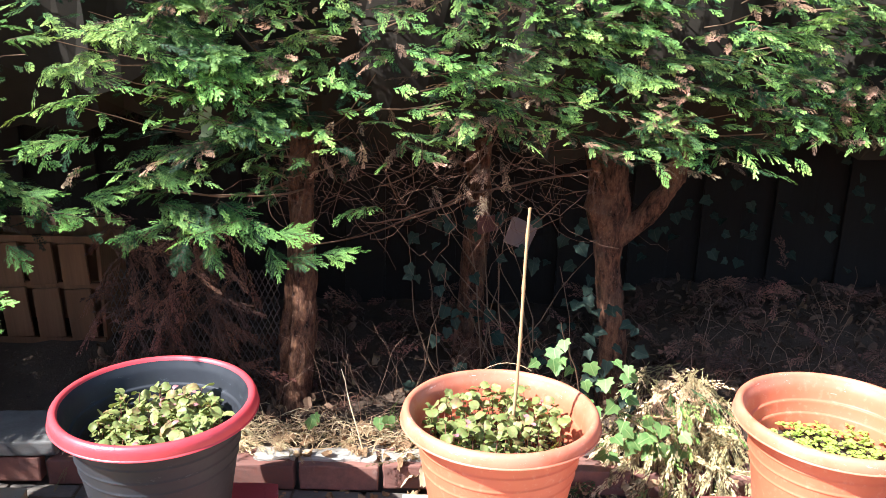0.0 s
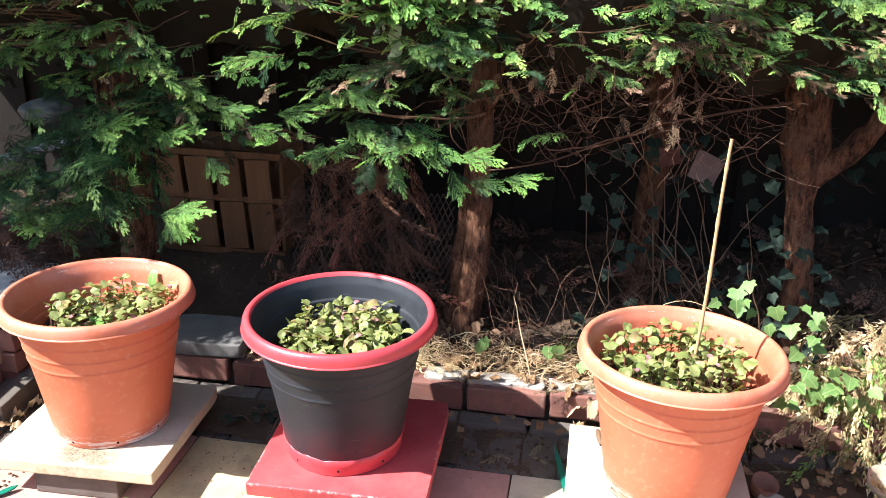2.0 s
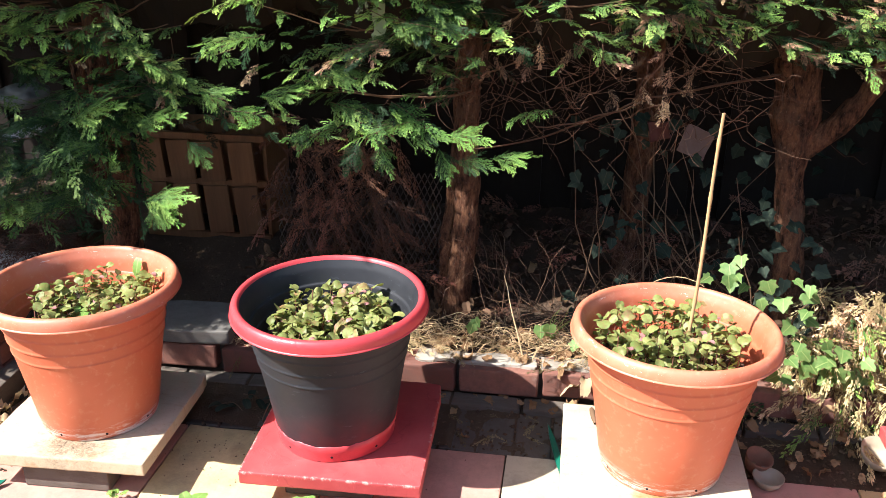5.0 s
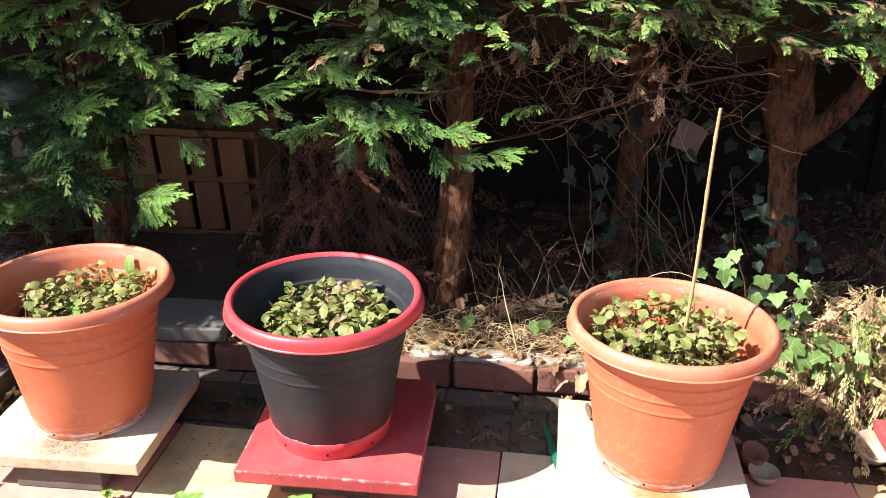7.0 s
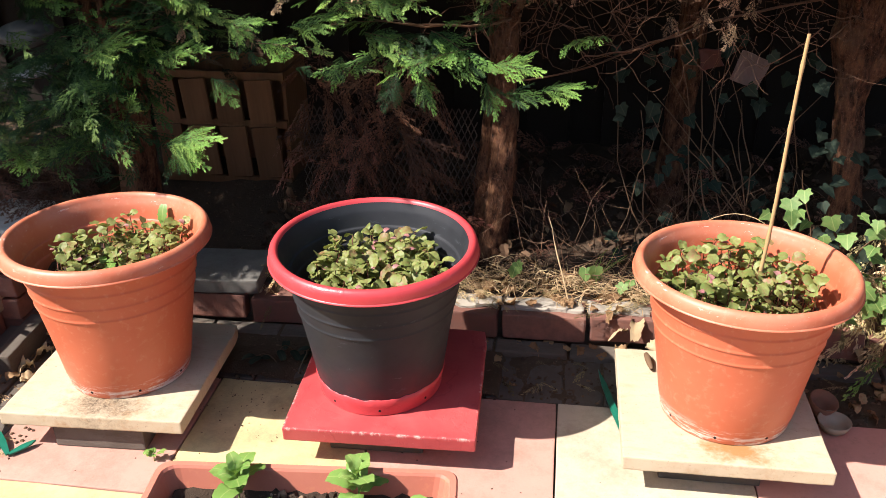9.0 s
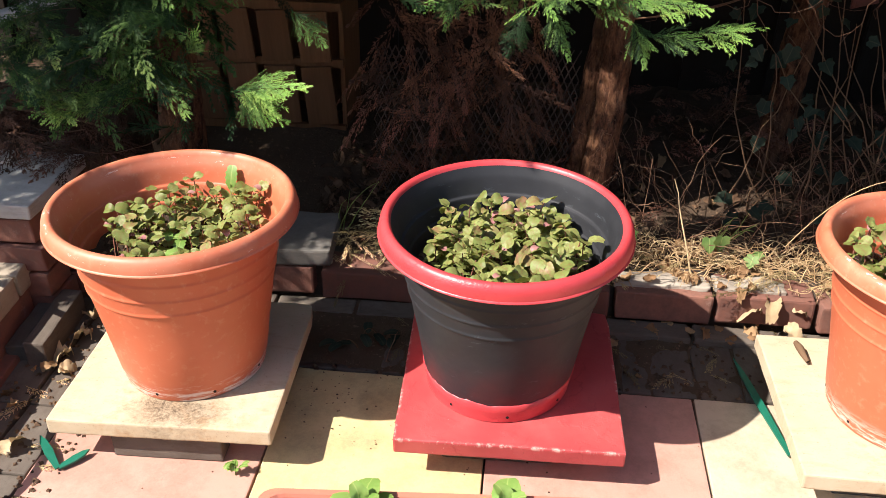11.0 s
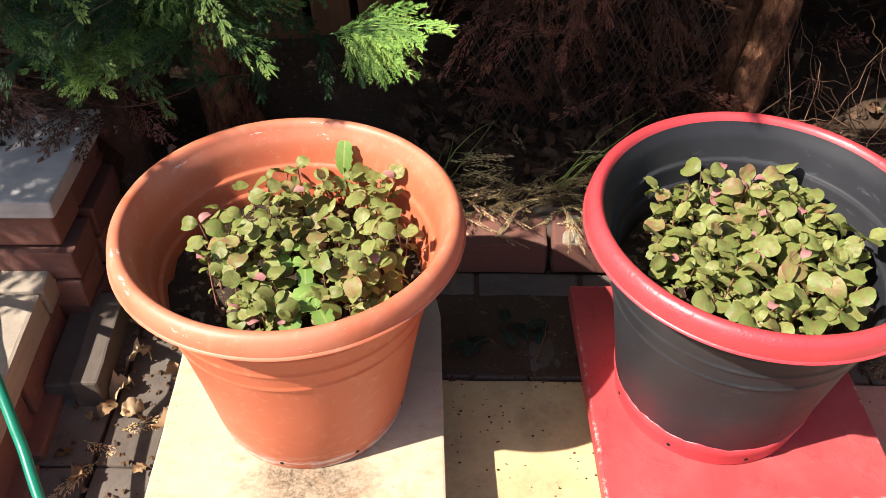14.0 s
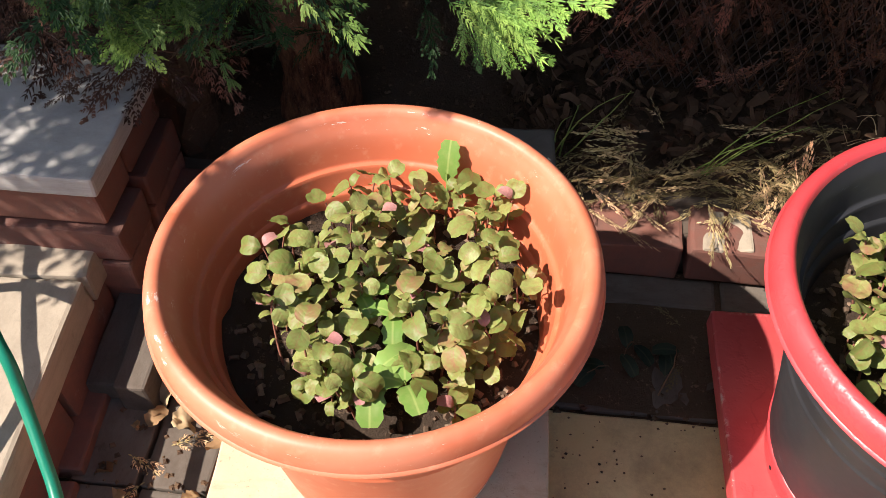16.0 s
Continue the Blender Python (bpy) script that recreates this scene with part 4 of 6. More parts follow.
# ---- hedge: conifers with trunks, boughs and sprays ----
def trunk_line(points, r0, r1, seed, n=120):
    pts = [Vector(p) for p in points]
    out = []
    for i in range(n):
        s = i / (n - 1) * (len(pts) - 1)
        k = min(int(s), len(pts) - 2)
        p = pts[k].lerp(pts[k + 1], s - k)
        q = i / (n - 1)
        flare = 1 + 0.35 * math.exp(-q * 12)
        out.append((p + Vector((noise.noise((seed, q * 5, 0)), noise.noise((seed, 0, q * 5)), 0)) * 0.008, (r0 + (r1 - r0) * q) * flare * (1 + 0.06 * noise.noise((seed, q * 13, 3)))))
    return out


def trunk_mesh(name, lines, sides=40):
    me = tubes(name, lines, sides)
    for v in me.vertices:
        a = noise.noise((v.co.x * 40, v.co.y * 40, v.co.z * 12)) * 0.008 - abs(noise.noise((v.co.x * 95, v.co.y * 95, v.co.z * 30))) * 0.005 + noise.noise((v.co.x * 120, v.co.y * 120, v.co.z * 60)) * 0.0025
        v.co += v.normal * a
    return me


def hedge_bottom(x):
    """Height of the hedge's lower edge along the row."""
    knots = [(-2.6, 0.75), (-1.95, 0.66), (-1.75, 0.5), (-1.45, 0.46), (-1.22, 0.55), (-1.0, 0.78), (-0.62, 0.82), (-0.25, 0.87), (-0.05, 1.02), (0.35, 1.07), (0.6, 1.05), (0.8, 1.05), (1.0, 1.11), (1.8, 1.13)]
    for (x0, z0), (x1, z1) in zip(knots, knots[1:]):
        if x <= x1:
            return z0 + (z1 - z0) * max(0, (x - x0) / (x1 - x0))
    return knots[-1][1]


def hedge_face(x, z):
    """How far forward the hedge reaches, by place along it and height."""
    y = 2.16 + 0.09 * noise.noise((x * 2.2, z * 2.6, 5)) + 0.05 * noise.noise((x * 6, z * 7, 9))
    y -= 0.1 * max(0, min(1, (z - 0.9) / 0.6))
    # forward bulge out of view, added to shade the hedge's left end
    if x < -1.9:
        y = max(y - min(0.75, (-1.9 - x) * 1.6) * max(0, min(1, (z - 0.85) / 0.25)), (3.03 if z < 1.62 else 2.88) + 0.55 * x)
    return y


TREES = [
    ("left", -1.54, [[(-1.54, 2.52, 0.08), (-1.53, 2.5, 0.6), (-1.5, 2.5, 1.3)]], 0.062, (-9, -0.98)),
    ("mid", -0.44, [[(-0.45, 2.62, 0.06), (-0.437, 2.62, 0.2), (-0.415, 2.62, 0.42), (-0.417, 2.62, 0.68), (-0.42, 2.62, 0.88), (-0.39, 2.63, 1.5)], [(-0.495, 2.65, 0.06), (-0.48, 2.66, 0.28), (-0.445, 2.68, 0.6), (-0.42, 2.7, 1.3)]], 0.045, (-0.98, 0.1)),
    ("fork", 0.515, [[(0.592, 2.62, 0.06), (0.579, 2.62, 0.35), (0.545, 2.62, 0.62), (0.532, 2.62, 0.8), (0.515, 2.62, 0.95), (0.5, 2.64, 1.5)]], 0.046, (0.1, 9)),
]
hedge = {}
for key, x, lines, r, span in TREES:
    t = root("conifer", (0, 0, 0), 0, {"left": "cypress hedge tree with low sprays toned dark for shade and a hidden trunk", "mid": "cypress hedge tree with a bare twin trunk and drooping sprays",
                                       "fork": "cypress hedge tree with a forked reddish bark trunk"}[key], "conifer", "hedge trees")
    hedge[key] = t
    for i, pts in enumerate(lines):
        line = trunk_line(pts, r * (1 if i == 0 else 0.75), r * 0.72, x + i)
        if key == "fork":
            line = [(p, q * (1 + 0.75 * max(0, min(1, (p.z - 0.62) / 0.2)))) for p, q in line]
        put("trunk", trunk_mesh("trunk", [line]), BARK, t)
put("limb", trunk_mesh("limb", [trunk_line([(0.529, 2.62, 0.685), (0.597, 2.60, 0.743), (0.654, 2.58, 0.822), (0.717, 2.56, 0.921), (0.759, 2.54, 1.241)], 0.034, 0.028, 4.4, 40)], 26), BARK, hedge["fork"])
put("limb", trunk_mesh("limb", [trunk_line([(0.529, 2.59, 0.832), (0.476, 2.52, 0.937), (0.424, 2.45, 1.031)], 0.014, 0.008, 5.4, 12)], 10), BARK, hedge["fork"])
put("limb", trunk_mesh("limb", [trunk_line([(-0.415, 2.60, 0.811), (-0.373, 2.56, 0.906), (-0.341, 2.50, 1.031)], 0.013, 0.008, 6.4, 12)], 10), BARK, hedge["mid"])

# boughs that carry the sprays
rng = random.Random(8)
for key, x, lines, r, span in TREES:
    boughs = []
    for i in range(60):
        bx = rng.uniform(max(span[0], -2.5), min(span[1], 1.7))
        bz = rng.uniform(max(0.95, hedge_bottom(bx) + 0.05), 1.9)
        boughs.append(bow((x + rng.uniform(-0.1, 0.1), 2.6, bz - 0.1), (bx, hedge_face(bx, bz) + 0.1, bz + rng.uniform(-0.1, 0.1)), 0.03, 7, 0.03, rng, 0.0045, 0.001))
    tagged(put("bough_tangle", tubes("bough_tangle", boughs, 5), BOUGH, hedge[key]), kind="stuff")


def which(x):
    return "left" if x < -0.98 else "mid" if x < 0.1 else "fork"


def spray_at(x, z, depth, rng):
    y = hedge_face(x, z) + depth
    way = Vector((rng.choice((-1, 1, 1)) * rng.uniform(0.2, 1.0), -rng.uniform(0.2, 0.85), rng.uniform(-0.3, 0.16)))
    up = Vector((rng.uniform(-0.35, 0.35), rng.uniform(-0.5, 0.2), 1))
    size = rng.uniform(0.34, 0.78)
    if x < -1.15 and z < 0.85:
        size, y = size * 1.25, y + 0.12
    return frond_pose(Vector((x, y, z)) - way.normalized() * 0.1, way, up, size)


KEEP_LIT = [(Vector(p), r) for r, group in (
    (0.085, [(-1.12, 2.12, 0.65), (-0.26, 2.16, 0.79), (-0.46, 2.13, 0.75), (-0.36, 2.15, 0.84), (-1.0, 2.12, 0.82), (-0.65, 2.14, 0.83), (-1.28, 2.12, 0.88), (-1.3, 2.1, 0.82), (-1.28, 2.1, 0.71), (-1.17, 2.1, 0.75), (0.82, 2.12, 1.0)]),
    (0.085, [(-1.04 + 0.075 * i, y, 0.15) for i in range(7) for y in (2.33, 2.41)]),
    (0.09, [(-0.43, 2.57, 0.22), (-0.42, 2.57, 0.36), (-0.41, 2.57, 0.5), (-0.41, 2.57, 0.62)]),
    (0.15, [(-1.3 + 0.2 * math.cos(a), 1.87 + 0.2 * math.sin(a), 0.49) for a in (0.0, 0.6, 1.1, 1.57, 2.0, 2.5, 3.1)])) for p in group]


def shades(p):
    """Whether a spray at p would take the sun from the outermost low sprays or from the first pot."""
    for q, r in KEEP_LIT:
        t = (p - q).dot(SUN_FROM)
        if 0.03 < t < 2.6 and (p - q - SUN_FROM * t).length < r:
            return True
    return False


near = {k: [] for k in hedge}
mass = {k: [] for k in hedge}
deep = {k: [] for k in hedge}
dead = {k: [] for k in hedge}
twiglets = {k: [] for k in hedge}
rng = random.Random(12)


def bare(x, z):
    """Stretches of the hedge where nothing green grows."""
    return (-0.55 < x < 0.22 and z < 1.1 and rng.random() < 0.72) or (x < -1.75 and z < 0.8) or (x > -1.38 and z < 0.58) or (x < -1.62 and 0.82 < z < 1.0 + 0.04 * math.sin(x * 20))


def branchlet(x, z, depth, big, dim=0.0):
    """A flat drooping side shoot: sprays left and right of a thin twig, each one a little nearer the light than the last."""
    k = which(x)
    sign = rng.choice((-1, 1, 1, 1))
    way = Vector((sign * rng.uniform(0.4, 1.0), -rng.uniform(0.25, 0.8), rng.uniform(-0.14, 0.2))).normalized()
    up = Vector((rng.uniform(-0.5, 0.1), rng.uniform(-0.65, 0.0), 1)).normalized()
    side = up.cross(way).normalized()
    length = big * rng.uniform(0.8, 1.25)
    tip = Vector((x, hedge_face(x, z) + depth, z))
    start = tip - way * length
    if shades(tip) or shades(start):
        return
    # shade put into the tone: darker with depth, on the left and by dim
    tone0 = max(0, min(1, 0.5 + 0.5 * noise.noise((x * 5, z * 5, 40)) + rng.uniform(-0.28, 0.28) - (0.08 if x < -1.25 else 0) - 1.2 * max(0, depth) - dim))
    withered = rng.random() < (0.04 if x < -0.5 else 0.1)
    count = rng.randint(3, 5) if big < 0.1 else rng.randint(5, 8)
    pts = []
    for i in range(count + 1):
        u = i / count
        p = start + way * length * u + Vector((0, 0, -0.14 * length * u * u))
        pts.append((p, 0.001 - 0.0006 * u))
        ends = (0,) if i == count else (-1, 1) if i % 2 else (rng.choice((-1, 1)),)
        for s in ends:
            w = way + side * s * rng.uniform(0.4, 1.0) + Vector((0, 0, rng.uniform(-0.25, 0.12)))
            size = big * (3.4 if s == 0 else 3.6 * (1 - 0.45 * u)) * rng.uniform(0.7, 1.2)
            tone = max(0, min(1, tone0 + 0.22 * (u - 0.5) + rng.uniform(-0.15, 0.15)))
            m = frond_pose(p, w, up + Vector((rng.uniform(-0.3, 0.3), rng.uniform(-0.3, 0.3), 0)), size)
            if withered or rng.random() < 0.025:
                dead[k].append((rng.choice(SMALL), m, rng.random()))
            elif depth < 0.03 and -1.5 < x < 1.0 and z < 1.25 and len(near[k]) < 130 and rng.random() < 0.4:
                near[k].append((rng.choice(FRONDS), m, tone))
            else:
                mass[k].append((rng.choice(PLUME), m, tone))
    twiglets[k].append(pts)


for i in range(1050):
    x = rng.uniform(-2.0, 1.45)
    zb = hedge_bottom(x)
    z = zb + (1.62 - zb) * rng.random() ** 0.95 + rng.uniform(-0.03, 0.02)
    gap = 0.5 * noise.noise((x * 3.4, z * 5.0, 20)) + 0.5 * noise.noise((x * 9, z * 15, 21))
    if bare(x, z) or gap < ((0.03 if x < -0.5 else -0.05) if z < 1.0 else -0.16):
        continue
    if x < -1.1 and z < 0.82 and gap < 0.1:
        continue
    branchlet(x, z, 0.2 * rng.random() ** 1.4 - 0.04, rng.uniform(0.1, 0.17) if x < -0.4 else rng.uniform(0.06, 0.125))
# shoots along the lower edge between the first two trunks, every other one toned as shaded
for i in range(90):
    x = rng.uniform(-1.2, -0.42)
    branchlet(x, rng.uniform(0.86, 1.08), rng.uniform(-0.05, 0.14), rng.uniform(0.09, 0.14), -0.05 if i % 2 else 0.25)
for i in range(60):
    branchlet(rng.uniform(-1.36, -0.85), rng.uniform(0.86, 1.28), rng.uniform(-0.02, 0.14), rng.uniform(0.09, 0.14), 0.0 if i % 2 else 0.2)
# shoots low on the left, mostly in shade, which is also put into their tone
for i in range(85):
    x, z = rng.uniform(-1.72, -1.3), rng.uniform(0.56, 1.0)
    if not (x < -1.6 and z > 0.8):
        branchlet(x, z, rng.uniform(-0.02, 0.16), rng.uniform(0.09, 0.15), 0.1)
# single short sprays that catch the light between the shoots; shade at depth is put into their tone
for i in range(4300):
    x = rng.uniform(-1.8, 1.6)
    zb = hedge_bottom(x)
    z = zb + (1.62 - zb) * rng.random() ** 0.95
    if bare(x, z) or noise.noise((x * 8, z * 11, 33)) < ((0.12 if x < -0.5 else -0.05) if z < 1.0 else -0.12) or (x < -1.1 and z < 0.85):
        continue
    depth = 0.22 * rng.random() - 0.05
    way = Vector((rng.uniform(-0.6, 1.0), -rng.uniform(0.15, 0.8), rng.uniform(-0.3, 0.2)))
    up = Vector((rng.uniform(-0.8, 0.2), rng.uniform(-0.9, -0.1), 1))
    m = frond_pose((x, hedge_face(x, z) + depth, z), way, up, rng.uniform(0.26, 0.56))
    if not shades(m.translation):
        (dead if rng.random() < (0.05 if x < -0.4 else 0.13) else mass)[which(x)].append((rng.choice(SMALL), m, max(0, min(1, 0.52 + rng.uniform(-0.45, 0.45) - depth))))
# unseen thick overhang, added to keep the low left part in shade
for i in range(330):
    x, y, z = rng.uniform(-2.7, -1.55), rng.uniform(1.75, 2.6), rng.uniform(1.25, 1.95)
    m = frond_pose((x, y, z), (rng.uniform(-1, 1), -rng.uniform(0.1, 1), rng.uniform(-0.4, 0.2)), (rng.uniform(-0.3, 0.3), -0.3, 1), rng.uniform(0.9, 1.5))
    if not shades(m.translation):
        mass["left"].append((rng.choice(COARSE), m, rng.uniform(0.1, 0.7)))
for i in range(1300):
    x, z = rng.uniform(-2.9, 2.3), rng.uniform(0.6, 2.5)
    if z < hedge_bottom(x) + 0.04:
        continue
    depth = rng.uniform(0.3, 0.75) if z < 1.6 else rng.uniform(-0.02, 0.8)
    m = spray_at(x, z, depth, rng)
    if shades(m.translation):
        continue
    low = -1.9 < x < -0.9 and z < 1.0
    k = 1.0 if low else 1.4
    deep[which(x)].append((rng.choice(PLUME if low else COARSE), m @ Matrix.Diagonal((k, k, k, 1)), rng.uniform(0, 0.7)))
# low left sprays: their low tone puts the shade into the colour
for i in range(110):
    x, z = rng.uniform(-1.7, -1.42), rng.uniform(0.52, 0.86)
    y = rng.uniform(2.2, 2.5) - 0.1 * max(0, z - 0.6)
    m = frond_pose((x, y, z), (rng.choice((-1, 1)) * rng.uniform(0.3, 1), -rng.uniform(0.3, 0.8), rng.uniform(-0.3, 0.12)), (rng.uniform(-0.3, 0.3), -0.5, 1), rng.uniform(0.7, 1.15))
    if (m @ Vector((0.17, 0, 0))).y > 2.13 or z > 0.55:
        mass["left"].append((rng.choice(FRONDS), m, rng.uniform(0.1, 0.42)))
# unseen sprays past the pier, added to shade its cap
for i in range(300):
    x, y, z = rng.uniform(-3.3, -2.15), rng.uniform(1.75, 2.5), rng.uniform(1.0, 1.9)
    m = frond_pose((x, y, z), (rng.uniform(-1, 1), -rng.uniform(0.1, 1), rng.uniform(-0.4, 0.2)), (rng.uniform(-0.3, 0.3), -0.3, 1), rng.uniform(0.9, 1.5))
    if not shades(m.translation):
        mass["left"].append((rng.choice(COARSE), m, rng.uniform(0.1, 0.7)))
# sprays that hang out in front, low down; the left ones get their shade through a low tone
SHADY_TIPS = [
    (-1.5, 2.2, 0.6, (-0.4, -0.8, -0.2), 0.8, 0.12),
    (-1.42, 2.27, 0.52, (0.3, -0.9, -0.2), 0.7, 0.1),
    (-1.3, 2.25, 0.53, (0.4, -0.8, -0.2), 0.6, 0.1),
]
RIGHT_TIPS = [
    (0.76, 2.2, 1.085, (0.4, -0.9, -0.3), 0.75, 0.85),
    (0.8, 2.2, 1.08, (0.8, -0.6, -0.1), 0.7, 0.9),
    (0.6, 2.2, 1.12, (0.2, -0.8, -0.4), 0.7, 0.6),
]
for x, y, z, way, size, tone in SHADY_TIPS + RIGHT_TIPS:
    m = frond_pose((x, y, z), way, (0.1, -0.35, 1), size)
    near[which(x)].append((rng.choice(FRONDS), m, tone))
# outermost shoots: from (x, z) to (x, z), how far out they start, and their tone, which paints sun and shade
SHOOTS = [
    (-0.672, 0.832, -0.529, 0.851, 2.2, 0.4), (-0.652, 0.8, -0.677, 0.722, 2.2, 0.3), (-0.6, 0.8, -0.571, 0.718, 2.2, 0.35),
    (-0.535, 0.812, -0.414, 0.838, 2.2, 0.5), (-0.427, 0.821, -0.307, 0.84, 2.2, 0.95), (-0.441, 0.785, -0.403, 0.712, 2.2, 0.5),
    (-0.4, 0.75, -0.294, 0.765, 2.21, 0.5), (-0.31, 0.758, -0.195, 0.783, 2.22, 1.0), (-0.79, 0.835, -0.815, 0.775, 2.2, 0.35),
    (-1.27, 0.595, -1.095, 0.66, 2.17, 1.0), (-1.25, 0.6, -1.14, 0.62, 2.16, 0.95), (-1.239, 0.6, -1.158, 0.545, 2.16, 0.7), (-1.25, 0.59, -1.2, 0.54, 2.17, 0.6),
    (-1.46, 0.81, -1.29, 0.9, 2.18, 0.95), (-1.269, 0.813, -1.12, 0.88, 2.18, 0.9), (-1.36, 0.744, -1.47, 0.766, 2.18, 0.6),
    (-1.128, 0.774, -1.05, 0.731, 2.19, 0.45), (-0.917, 0.905, -0.767, 0.94, 2.18, 0.7), (-0.721, 1.0, -0.627, 0.955, 2.18, 0.6),
    (-1.08, 0.909, -0.954, 0.92, 2.18, 0.85), (-1.36, 0.674, -1.302, 0.726, 2.18, 0.7),
]
for x0, z0, x1, z1, y, tone in SHOOTS:
    a, b = Vector((x0, y, z0)), Vector((x1, y - 0.06, z1))
    way = b - a
    up = Vector((rng.uniform(-0.35, 0.1), rng.uniform(-0.8, -0.4), 1)) if abs(z1 - z0) < 0.6 * abs(x1 - x0) else Vector((0.2, -1, 0.35))
    side = up.normalized().cross(way.normalized())
    near[which(x0)].append((rng.choice(FINE), frond_pose(a, way, up, way.length / 0.158), tone * 0.72))
    for u, s, k in ((0.1, 1, 0.6), (0.2, -1, 0.56), (0.42, 1, 0.44), (0.52, -1, 0.38)):
        turn = way.normalized() + side * s * rng.uniform(0.4, 0.75)
        m = frond_pose(a + way * u, turn, up + Vector((rng.uniform(-0.25, 0.25), rng.uniform(-0.25, 0.25), 0)), k * way.length / 0.158 * rng.uniform(0.85, 1.15))
        near[which(x0)].append((rng.choice(FINE), m, max(0, min(1, tone * 0.72 - 0.08 + rng.uniform(-0.2, 0.1)))))

frond_meshes = []
for v, q, tip in FRONDS + FINE:
    row = []
    for tone in (0.15, 0.4, 0.65, 0.95):
        me = raw_mesh("spray", v, q, False, tip=tip, tone=np.full(len(v), tone))
        me.materials.append(GREEN)
        row.append(me)
    frond_meshes.append(row)
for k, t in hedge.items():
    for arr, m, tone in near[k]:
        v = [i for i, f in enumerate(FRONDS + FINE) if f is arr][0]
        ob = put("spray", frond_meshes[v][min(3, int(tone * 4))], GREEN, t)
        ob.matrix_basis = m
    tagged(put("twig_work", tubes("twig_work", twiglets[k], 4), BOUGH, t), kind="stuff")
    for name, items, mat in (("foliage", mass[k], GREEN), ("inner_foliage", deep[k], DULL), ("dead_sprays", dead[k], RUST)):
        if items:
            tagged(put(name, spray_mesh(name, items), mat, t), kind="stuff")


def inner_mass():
    """Uneven near-black body added inside the hedge: blocks sky, shade painted into its colour."""
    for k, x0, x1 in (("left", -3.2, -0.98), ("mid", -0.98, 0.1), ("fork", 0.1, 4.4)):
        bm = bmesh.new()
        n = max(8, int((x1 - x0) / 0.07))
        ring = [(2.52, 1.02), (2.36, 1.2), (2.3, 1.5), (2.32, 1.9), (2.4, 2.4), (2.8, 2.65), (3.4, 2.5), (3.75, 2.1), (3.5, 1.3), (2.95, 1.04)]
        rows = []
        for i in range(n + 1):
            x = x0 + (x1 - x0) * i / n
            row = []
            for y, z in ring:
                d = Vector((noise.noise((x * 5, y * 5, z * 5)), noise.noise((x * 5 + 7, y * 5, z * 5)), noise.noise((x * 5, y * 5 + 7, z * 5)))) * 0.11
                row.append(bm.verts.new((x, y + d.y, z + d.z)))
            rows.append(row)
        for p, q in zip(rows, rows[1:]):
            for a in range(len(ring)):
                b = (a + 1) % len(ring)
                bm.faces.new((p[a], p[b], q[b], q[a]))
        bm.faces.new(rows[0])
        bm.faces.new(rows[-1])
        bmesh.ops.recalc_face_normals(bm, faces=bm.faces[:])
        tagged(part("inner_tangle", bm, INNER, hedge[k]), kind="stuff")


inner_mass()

# further trunks in the dark behind
for x, y, r, label in ((0.125, 3.0, 0.05, "bare conifer trunk in deep shade behind the hedge"), (-1.86, 2.95, 0.06, "reddish conifer trunk in deep shade")):
    t = root("conifer", (0, 0, 0), 0, label, "conifer", "hedge trees")
    put("trunk", trunk_mesh("trunk", [trunk_line([(x, y, 0.08), (x + 0.02, y, 0.7), (x, y, 1.5)], r, r * 0.8, x + y)]), BARK, t)
    for z, dx in ((0.62, 0.16), (0.85, -0.14)):
        put("limb", tubes("limb", [bow((x, y, z), (x + dx, y - 0.12, z + 0.1), 0.02, 8, 0.01, rng, 0.01, 0.004)], 7), BARK, t)

# dead boughs and hanging twigs under the hedge
rng = random.Random(14)
twigs = [bow((0.5, 2.58, 0.95), (0.09, 2.47, 0.88), 0.02, 10, 0.02, rng, 0.0042, 0.0032), bow((0.09, 2.47, 0.88), (-0.39, 2.56, 0.68), 0.03, 12, 0.02, rng, 0.0032, 0.0022), bow((0.1, 2.45, 0.88), (-0.2, 2.4, 0.8), 0.02, 10, 0.02, rng, 0.003, 0.002)]
for i in range(190):
    x = rng.uniform(-0.5, 0.35) if i < 140 else rng.uniform(-0.5, 0.6)
    z = rng.uniform(0.85, 1.12)
    y = rng.uniform(2.2, 2.5)
    twigs.append(bow((x, y, z), (x + rng.uniform(-0.25, 0.25), y + rng.uniform(-0.1, 0.1), z - rng.uniform(-0.04, 0.14) - (0.14 if i % 9 == 0 else 0)), rng.uniform(-0.03, 0.08), 9, 0.045, rng, rng.uniform(0.0005, 0.0015), 0.0004))
tagged(put("dead_twigs", tubes("dead_twigs", twigs, 5), TWIG), "tangle of dead brown twigs hanging under the hedge", "twigs", kind="stuff")
brown = [(rng.choice(MIDDLE), frond_pose((rng.uniform(-0.35, 0.2), rng.uniform(2.18, 2.4), rng.uniform(0.92, 1.15)), (rng.uniform(-0.6, 0.6), -0.4, rng.uniform(-1, -0.2)), (0.3, -1, 0.5), rng.uniform(0.2, 0.42)), rng.random()) for i in range(46)]
tagged(put("withered_sprays", spray_mesh("withered_sprays", brown), RUST), "withered brown sprays hanging under the hedge", "dead foliage", kind="stuff")

